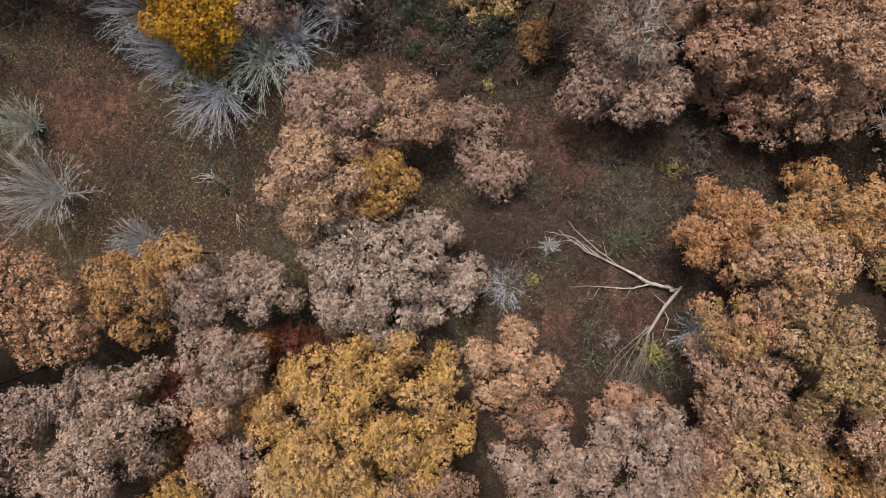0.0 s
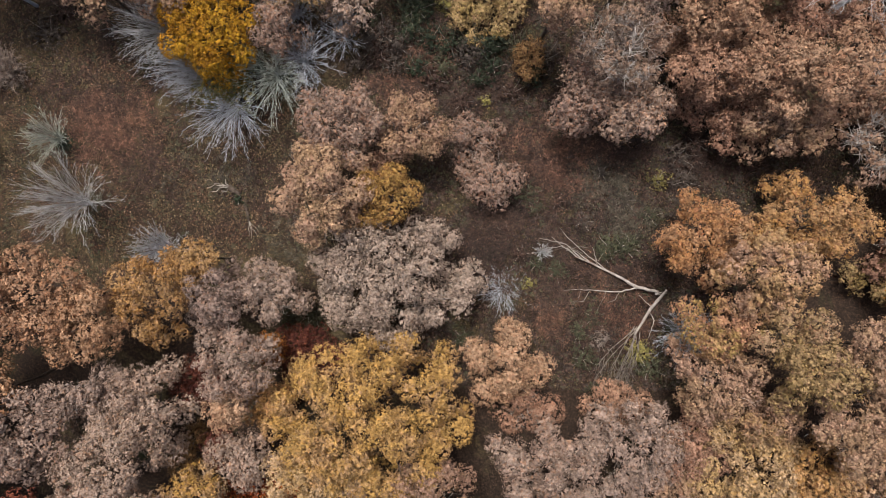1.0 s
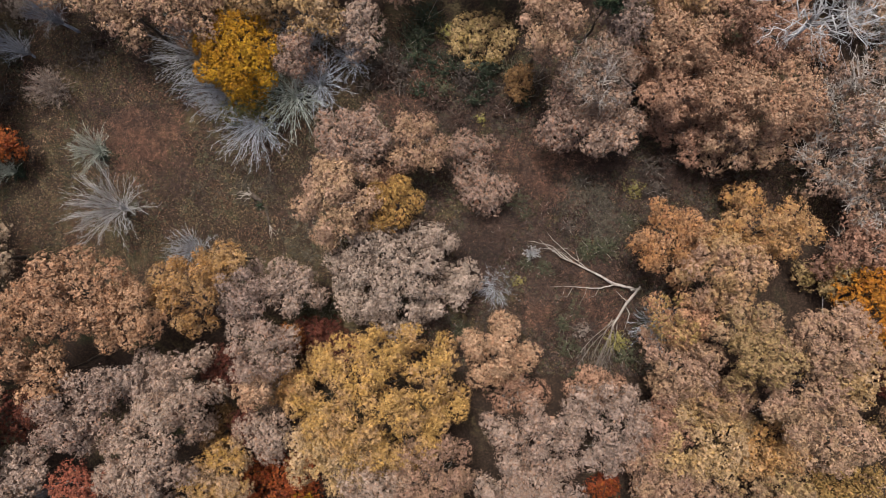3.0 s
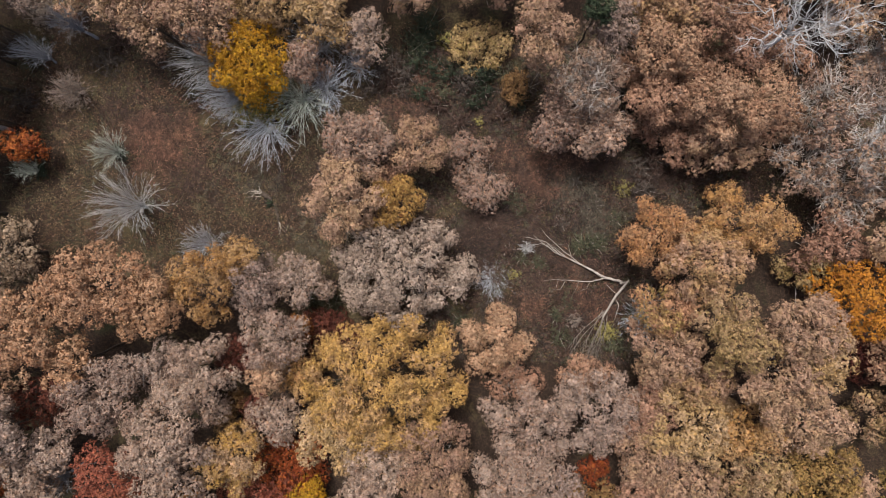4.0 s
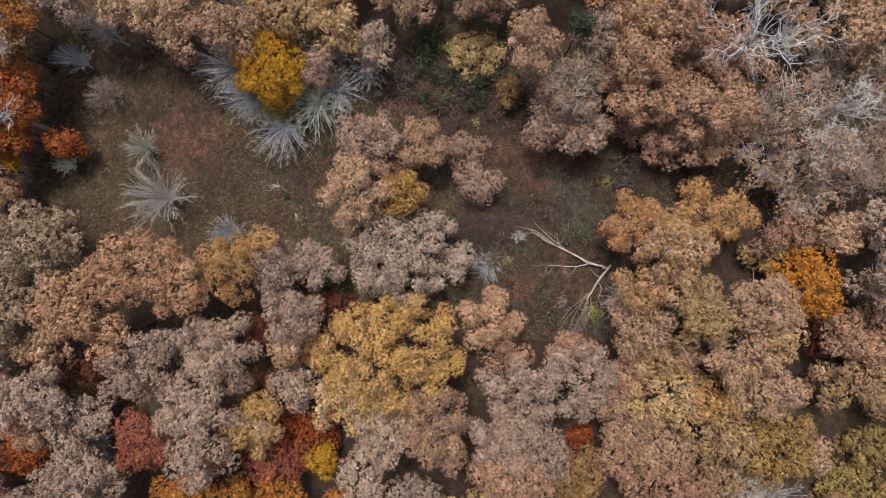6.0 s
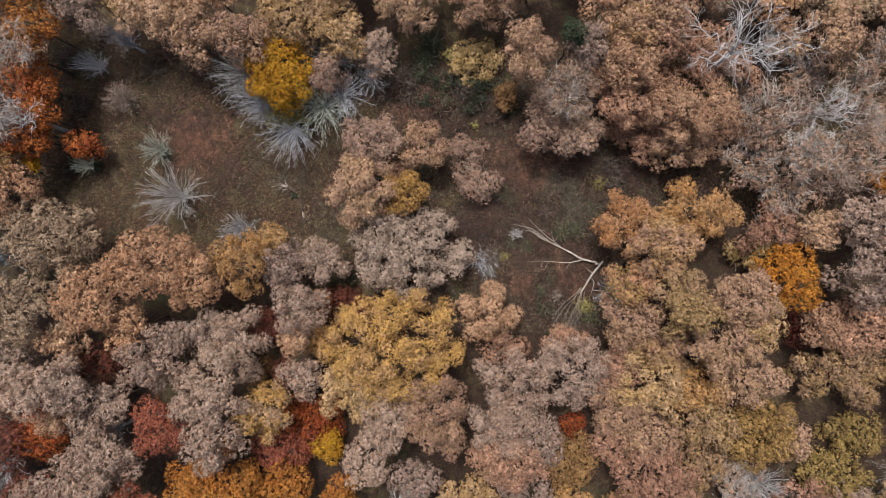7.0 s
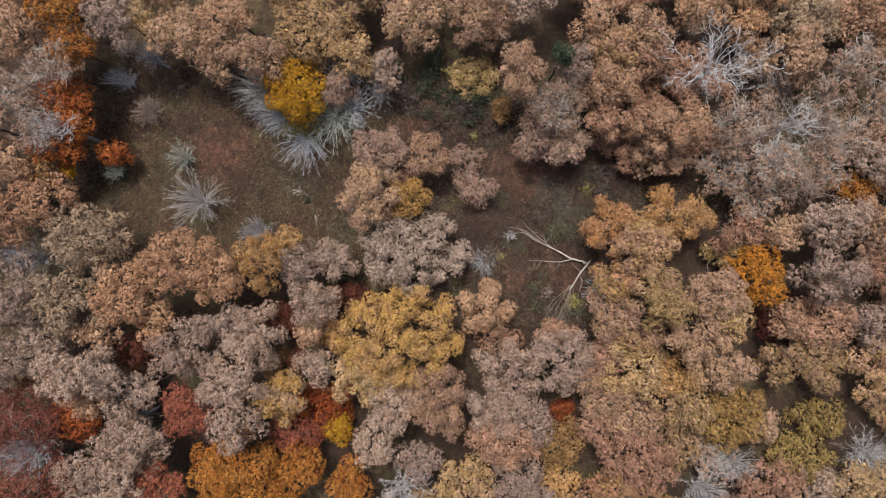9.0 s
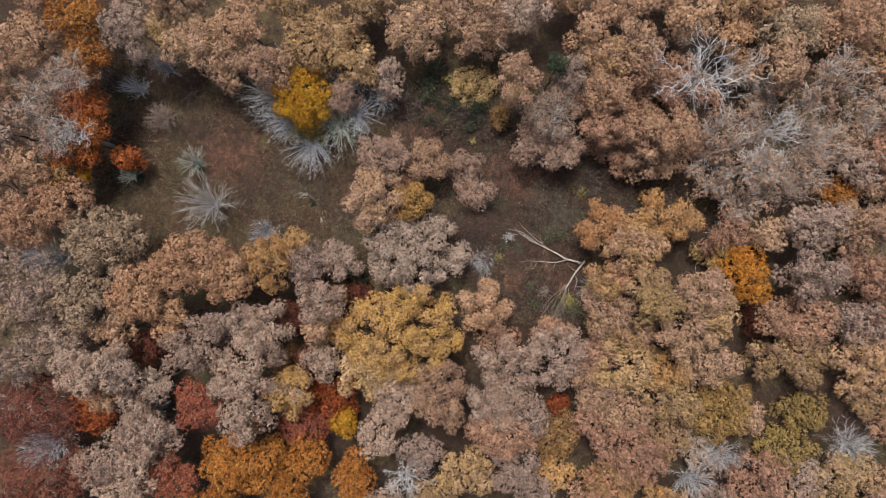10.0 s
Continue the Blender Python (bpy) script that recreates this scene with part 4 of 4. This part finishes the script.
bracken(6.0, 5.2, 2.6, 2.1, 22, 927, "brown_bracken")
bracken(17.4, -6.0, 2.0, 1.5, 16, 928, "bracken")
bracken(-33.3, 16.0, 3.3, 1.7, 20, 929, "brown_bracken")
bracken(-40.3, 17.3, 2.8, 2.2, 16, 930, "brown_bracken")
bracken(-29.2, 11.0, 3.3, 2.2, 14, 931, "brown_bracken")
bracken(15.7, 5.6, 2.3, 2.0, 20, 932, "dry_grass")
bracken(18.4, 3.3, 2.8, 1.3, 16, 933, "dry_grass")
bracken(15.5, 7.6, 2.0, 1.0, 10, 934, "dry_grass")
bracken(-24.7, 7.7, 3.3, 2.2, 10, 935, "dry_grass")
bracken(-16.3, 2.2, 2.1, 2.7, 8, 936, "dry_grass")
bracken(-31.0, 7.7, 3.3, 2.2, 10, 937, "brown_bracken")
bracken(-19.6, 7.6, 2.7, 1.6, 8, 938, "brown_bracken")


def undergrowth(kind, x, y, r, high, seed):
    """A low shrub: a few stems and a thin cloud of small leaves."""
    gen = np.random.default_rng(seed)
    rng = random.Random(seed)
    zg = rough_z(x, y)
    ob = new("low_shrub")
    ob.location = (x, y, zg)
    words, mat = UNDER[kind]
    tagged(ob, f"low shrub with {words} in the clearing", "shrub", "low shrubs of the clearing")
    n = int(40 * r * r) + 12
    d = gen.normal(size=(n, 3))
    d /= np.linalg.norm(d, axis=1)[:, None]
    d[:, 2] = abs(d[:, 2])
    c = d * np.array([r, r, high]) * gen.uniform(0.35, 1.0, (n, 1)) * (1 + 0.2 * np.sin(3 * np.arctan2(d[:, 1], d[:, 0]) + seed))[:, None]
    part("foliage", flake_mesh("foliage", leaf_quads(gen, c, d, np.full(n, 0.18), 7, 0.15), mat), ob)
    for i in range(5):
        a = 1.256 * i + rng.uniform(-0.4, 0.4)
        tip = Vector((r * 0.75 * math.cos(a), r * 0.75 * math.sin(a), high * rng.uniform(0.6, 0.95)))
        part("stem", tubes_mesh("stem", [bent(rng, Vector((0, 0, -0.1)), tip, 0.025, 0.008, 4, 0.06)], TWIG, 4), ob)


def heath(name, words, mat, boxes, per_metre, keep, size, seed):
    """Uncounted low growth: small leafy tufts mixed with fronds over parts of the floor."""
    gen = np.random.default_rng(seed)
    spots = scatter(gen, boxes, per_metre, keep, seed * 3.7)
    n = len(spots)
    up = np.tile((0.0, 0.0, 1.0), (n, 1))
    flakes = leaf_quads(gen, spots + np.array((0, 0, 0.12)), up, gen.uniform(0.1, 0.34, n), 11, size)
    tagged(new(name, flake_mesh(name, flakes, mat)), words, "undergrowth", kind="stuff")


UNDER = {
    "beige": ("pale beige twiggy leaves", leaf_material("beige_shrub", (150, 132, 118), (138, 120, 106), (168, 150, 134))),
    "moss": ("dull green leaves", leaf_material("moss_shrub", (84, 86, 58), (76, 74, 50), (110, 100, 70))),
    "dark": ("dark green leaves", leaf_material("dark_shrub", (50, 62, 38), (44, 54, 36), (80, 84, 56))),
    "lime": ("yellow-green leaves", leaf_material("lime_shrub", (160, 148, 60), (150, 134, 50), (120, 110, 60))),
    "heath": ("grey-brown leaves", leaf_material("heath_shrub", (88, 75, 66), (76, 64, 55), (122, 104, 92))),
    "russet": ("russet-brown leaves", leaf_material("russet_shrub", (84, 58, 45), (70, 50, 40), (124, 90, 72))),
}
undergrowth("beige", -46.0, 19.4, 2.9, 3.2, 600)
undergrowth("heath", -53.9, 32.9, 3.1, 3.0, 601)
undergrowth("beige", -50.1, 29.2, 2.4, 2.5, 602)
undergrowth("heath", -54.9, 25.7, 2.4, 2.5, 603)
undergrowth("moss", -51.3, 24.8, 2.7, 1.8, 604)
undergrowth("heath", -52.8, 18.9, 2.0, 1.4, 605)
undergrowth("moss", -53.5, 10.1, 2.0, 2.0, 606)
undergrowth("heath", -41.8, 23.3, 2.7, 1.5, 607)
undergrowth("russet", -40.0, 25.6, 2.4, 1.2, 608)
undergrowth("russet", -45.6, 28.4, 2.4, 1.5, 609)
undergrowth("heath", -16.7, 27.4, 2.6, 3.0, 610)
undergrowth("russet", -13.2, 21.3, 2.6, 2.0, 611)
undergrowth("russet", -6.1, 21.3, 2.6, 1.6, 612)
undergrowth("moss", -7.9, 23.9, 2.6, 2.0, 613)
undergrowth("dark", -2.6, 24.5, 2.6, 3.0, 614)
undergrowth("lime", 4.2, 15.0, 0.8, 1.2, 615)
undergrowth("lime", 20.5, 7.1, 1.3, 1.6, 616)
undergrowth("lime", 8.2, -2.8, 0.9, 1.0, 617)
undergrowth("lime", 18.7, -9.3, 1.8, 1.5, 618)
undergrowth("moss", 11.0, -1.5, 1.3, 1.0, 619)
undergrowth("moss", 9.0, -1.0, 1.1, 1.0, 620)
undergrowth("moss", 17.4, 0.6, 1.7, 0.8, 621)
undergrowth("moss", 15.5, 0.1, 1.3, 0.7, 622)
undergrowth("moss", 13.4, -10.0, 1.7, 1.2, 623)
undergrowth("moss", 13.0, -7.5, 1.3, 1.0, 624)
undergrowth("beige", 15.0, -8.2, 1.2, 2.6, 625)
undergrowth("moss", 11.0, -1.7, 1.4, 0.9, 626)
undergrowth("moss", 8.2, 5.7, 2.0, 0.8, 627)
undergrowth("moss", 15.9, 0.8, 1.8, 0.8, 628)
undergrowth("moss", 17.9, 1.1, 1.5, 0.8, 629)
undergrowth("moss", 14.5, -6.0, 1.4, 0.8, 630)
undergrowth("dark", 0.8, 20.5, 2.0, 2.5, 631)
undergrowth("moss", 2.8, 20.9, 2.0, 2.5, 632)
undergrowth("dark", -1.2, 21.2, 1.9, 2.0, 633)
undergrowth("dark", 8.9, 17.4, 1.5, 2.2, 634)
undergrowth("dark", 4.9, 18.4, 1.7, 2.0, 635)
undergrowth("russet", -0.7, 17.1, 1.8, 1.5, 636)
undergrowth("russet", 1.9, 15.0, 1.5, 1.2, 637)
undergrowth("heath", -4.9, 18.8, 1.6, 1.5, 638)
undergrowth("heath", 15.1, 7.8, 0.9, 1.2, 639)
undergrowth("heath", 23.0, 7.0, 2.0, 1.4, 640)
undergrowth("heath", 22.4, 9.4, 1.8, 2.0, 641)
undergrowth("russet", 23.8, 10.6, 1.5, 2.0, 642)
undergrowth("russet", 11.0, 5.1, 1.1, 1.0, 643)
undergrowth("moss", 9.0, 4.6, 1.2, 1.0, 644)
undergrowth("russet", 6.0, 2.1, 1.3, 0.9, 645)
undergrowth("russet", 7.5, 0.1, 1.2, 0.9, 646)
undergrowth("moss", 19.8, 3.6, 1.3, 0.8, 647)
undergrowth("heath", 23.9, -5.9, 2.0, 1.4, 648)
undergrowth("heath", 23.0, -4.9, 1.7, 1.4, 649)
undergrowth("moss", 22.1, -7.4, 1.6, 1.2, 650)
undergrowth("moss", 19.7, -10.9, 1.7, 1.4, 651)
undergrowth("moss", 14.9, -13.0, 1.5, 1.4, 652)
undergrowth("moss", -16.1, -6.3, 1.8, 1.6, 653)
undergrowth("moss", -12.9, -6.3, 1.4, 1.4, 654)
undergrowth("moss", 1.9, -8.2, 1.6, 0.9, 655)
undergrowth("heath", 13.5, 3.1, 1.3, 0.7, 656)
undergrowth("heath", 17.4, 5.1, 1.3, 0.7, 657)
undergrowth("heath", -4.3, 20.7, 1.9, 2.5, 658)
undergrowth("dark", -2.5, 18.4, 1.8, 2.0, 659)
undergrowth("heath", -6.9, 21.3, 1.9, 2.5, 660)
undergrowth("heath", -8.6, 19.1, 1.6, 2.0, 661)
undergrowth("moss", 0.1, 18.3, 1.6, 2.0, 662)
undergrowth("dark", 3.4, 17.2, 1.5, 1.8, 663)
undergrowth("russet", 6.7, 15.8, 1.5, 1.8, 664)
undergrowth("moss", 7.3, 20.1, 1.7, 3.0, 665)
undergrowth("heath", 10.0, 19.0, 1.5, 3.0, 666)
undergrowth("dark", 4.3, 20.2, 1.7, 3.0, 667)
undergrowth("dark", -3.3, 22.0, 1.8, 3.0, 668)
undergrowth("dark", -21.0, 5.6, 0.8, 0.8, 669)
undergrowth("dark", -1.8, 26.5, 2.5, 3.0, 670)
undergrowth("lime", 0.3, 24.4, 1.1, 3.0, 671)
undergrowth("moss", -3.1, 23.6, 2.1, 2.5, 672)
undergrowth("heath", 2.4, 19.3, 2.1, 2.5, 673)
undergrowth("heath", -5.9, 22.3, 1.8, 2.0, 674)
undergrowth("dark", 5.1, 20.6, 1.8, 2.5, 675)
undergrowth("russet", -6.7, 19.7, 2.1, 1.5, 676)
undergrowth("moss", -13.7, -6.3, 1.8, 1.6, 677)


def fallen_tree(x, y):
    """A snapped dead tree: two bleached stems meeting at the break, one ending in a fan of branches."""
    rng = random.Random(5)
    tree = new("fallen_tree")
    tree.location = (x, y, ground_z(x, y))
    tagged(tree, "fallen dead tree with bleached snapped stems on the ground", "tree")

    def at(dx, dy, dz):
        return Vector((dx, dy, dz + ground_z(x + dx, y + dy) - ground_z(x, y)))

    def stem(name, pts, radii, sides=7, wood=DEAD):
        fine_pts, fine_r = [], []
        for i in range(len(pts) - 1):
            for k in range(4):
                f = k / 4
                w = 0.0 if k == 0 else 0.05
                fine_pts.append(pts[i].lerp(pts[i + 1], f) + Vector((rng.uniform(-w, w), rng.uniform(-w, w), rng.uniform(-w, w))))
                fine_r.append(0.82 * (radii[i] + (radii[i + 1] - radii[i]) * f))
        fine_pts.append(pts[-1])
        fine_r.append(0.82 * radii[-1])
        return part(name, tubes_mesh(name, [(fine_pts, fine_r)], wood, sides, 0.1), tree)

    # the upper stem and the branch beneath it
    stem("trunk", [at(-0.1, 0.1, 0.9), at(-1.9, 0.5, 0.75), at(-4.6, 2.0, 0.6), at(-7.6, 3.4, 0.45), at(-10.0, 5.4, 0.3)], [0.16, 0.2, 0.13, 0.09, 0.03])
    stem("branch", [at(-1.9, 0.5, 0.75), at(-3.4, 0.1, 0.7), at(-5.2, 0.15, 0.6), at(-7.4, 0.3, 0.4), at(-8.8, 0.2, 0.3)], [0.1, 0.09, 0.075, 0.045, 0.02])
    stem("branch", [at(-7.0, 3.1, 0.5), at(-8.6, 4.6, 0.6), at(-10.2, 5.0, 0.5), at(-11.2, 5.2, 0.4)], [0.08, 0.06, 0.05, 0.02])
    stem("branch", [at(-6.3, 2.8, 0.5), at(-7.6, 3.9, 0.6), at(-9.2, 4.4, 0.5), at(-10.6, 4.2, 0.35)], [0.07, 0.05, 0.035, 0.015], 5)
    stem("branch", [at(-4.7, 2.05, 0.6), at(-6.6, 3.5, 0.7), at(-8.4, 5.2, 0.5), at(-9.2, 6.2, 0.4)], [0.07, 0.055, 0.04, 0.015], 5)
    for f, e in ((0.55, 0.5), (0.62, -0.4), (0.7, 0.6), (0.78, 0.3), (0.84, -0.5), (0.9, 0.5), (0.95, -0.2)):
        p = at(-10.0 * f, 0.5 + 4.6 * f, 0.5)
        q = p + Vector((-1.3 - rng.random(), 1.1 * e + rng.uniform(-0.2, 0.6), rng.uniform(-0.1, 0.3)))
        part("twig", tubes_mesh("twig", [bent(rng, p, q, 0.028, 0.01, 4, 0.12)], WEATHERED, 4), tree)
    stem("branch", [at(-5.6, 2.5, 0.5), at(-6.0, 3.6, 0.8), at(-6.2, 4.3, 0.9)], [0.06, 0.04, 0.02], 5)
    stem("branch", [at(-8.6, 4.0, 0.5), at(-7.6, 4.4, 0.8), at(-6.6, 4.3, 0.9)], [0.05, 0.035, 0.015], 5)
    for f, g in ((3.6, 1.3), (4.9, 0.5), (6.4, 1.9), (7.2, 0.8)):
        stem("branch", [at(-f, 0.12, 0.6), at(-f - 0.3 * g, -0.5 - 0.2 * g, 0.5), at(-f - g, -1.5 + 0.3 * g, 0.25)], [0.04, 0.03, 0.012], 5)
    # the splintered break
    for i in range(5):
        a = rng.uniform(-0.3, 0.3)
        stem("splinter", [at(-0.4, 0.05 * i - 0.1, 0.9), at(0.3 + 0.1 * i, 0.15 * (i - 2) * 0.6 + a * 0.2, 1.0 + 0.06 * i)], [0.07, 0.01], 4)
    # the lower stem and its fan of branches
    stem("trunk", [at(0.55, 0.35, 1.1), at(-0.2, -0.7, 0.9), at(-1.3, -2.4, 0.75), at(-2.2, -4.0, 0.7)], [0.1, 0.2, 0.17, 0.12])
    for i in range(9):
        f = i / 8
        ex, ey = -6.2 + 4.2 * f + rng.uniform(-0.3, 0.3), -7.6 - 1.6 * math.sin(math.pi * f) + rng.uniform(-0.6, 0.6)
        s0 = at(-1.7 - 0.5 * rng.random(), -3.0 - 1.2 * rng.random(), 0.7)
        mid = at((s0.x + ex) / 2 - 0.5 + 0.8 * f, (s0.y + ey) / 2, 0.9)
        end = at(ex, ey, 0.3)
        stem("branch", [s0, mid, end], [0.065, 0.04, 0.014], 5, WEATHERED)
        lines = []
        for k in range(16):
            p = mid.lerp(end, rng.random())
            q = p + Vector((rng.gauss(-0.2, 0.5), rng.uniform(-1.5, -0.3), rng.uniform(-0.1, 0.4)))
            lines.append(bent(rng, p, q, 0.022, 0.008, 3, 0.08))
        part("twig_spray", tubes_mesh("twig_spray", lines, WEATHERED, 3), tree)["kind"] = "stuff"
    stem("branch", [at(-0.9, -1.8, 0.8), at(-0.5, -2.6, 1.0), at(-0.7, -3.4, 0.8), at(-0.9, -4.3, 0.5)], [0.07, 0.06, 0.04, 0.02], 5)
    stem("branch", [at(-0.6, -1.4, 0.8), at(-1.3, -0.9, 1.1), at(-1.9, -0.2, 0.9)], [0.05, 0.04, 0.02], 5)


fallen_tree(20.4, -3.6)


def broken_stump(x, y):
    """A dark snapped sapling with pale upturned roots and its thin log."""
    rng = random.Random(8)
    ob = new("uprooted_sapling")
    ob.location = (x, y, rough_z(x, y))
    tagged(ob, "uprooted dead sapling with pale roots lying in the grass", "dead tree")
    part("trunk", tubes_mesh("trunk", [bent(rng, Vector((-0.7, 0.5, 0.5)), Vector((0.4, -0.3, 0.15)), 0.3, 0.22, 5, 0.06)], BARK, 8, 0.15), ob)
    part("log", tubes_mesh("log", [bent(rng, Vector((0.9, -0.9, 0.15)), Vector((1.3, -3.0, 0.15)), 0.16, 0.12, 5, 0.05)], BARK, 7, 0.1), ob)
    for i in range(9):
        a = rng.uniform(1.9, 4.2)
        ln = rng.uniform(0.7, 2.3)
        q = Vector((-0.7 + ln * math.cos(a), 0.5 + 0.7 * ln * math.sin(a), rng.uniform(0.1, 1.1)))
        part("root", tubes_mesh("root", [bent(rng, Vector((-0.7, 0.5, 0.45)), q, 0.045, 0.012, 5, 0.22)], TWIG, 5), ob)
    for i in range(4):
        q = Vector((1.3 + rng.random() * 1.3, -4.0 - rng.random() * 1.2, rng.uniform(0.1, 0.4)))
        part("branch", tubes_mesh("branch", [bent(rng, Vector((1.3, -3.0, 0.15)), q, 0.035, 0.012, 4, 0.14)], DEAD, 5), ob)


broken_stump(-21.2, 6.4)

# ---- uncounted low growth of the clearing ----
RIGHT_FLOOR = [(-8, 28, -13, 24), (26, 44, 2, 10)]
LEFT_FLOOR = [(-60, -12, -2, 28)]
heath("brown_heath", "low dry brown undergrowth covering the slope", UNDER["russet"][1], RIGHT_FLOOR, 14.0, -0.05, 0.14, 401)
heath("grey_heath", "low grey-brown dry undergrowth", UNDER["heath"][1], RIGHT_FLOOR, 7.0, 0.1, 0.13, 402)
heath("green_heath", "low dull green undergrowth", UNDER["moss"][1], RIGHT_FLOOR, 5.0, 0.15, 0.13, 403)
heath("grass_tufts", "low olive tufts in the grass", UNDER["moss"][1], LEFT_FLOOR, 4.0, 0.1, 0.11, 404)
heath("dry_tufts", "low brown dry tufts in the grass", UNDER["russet"][1], LEFT_FLOOR, 4.0, 0.1, 0.11, 405)
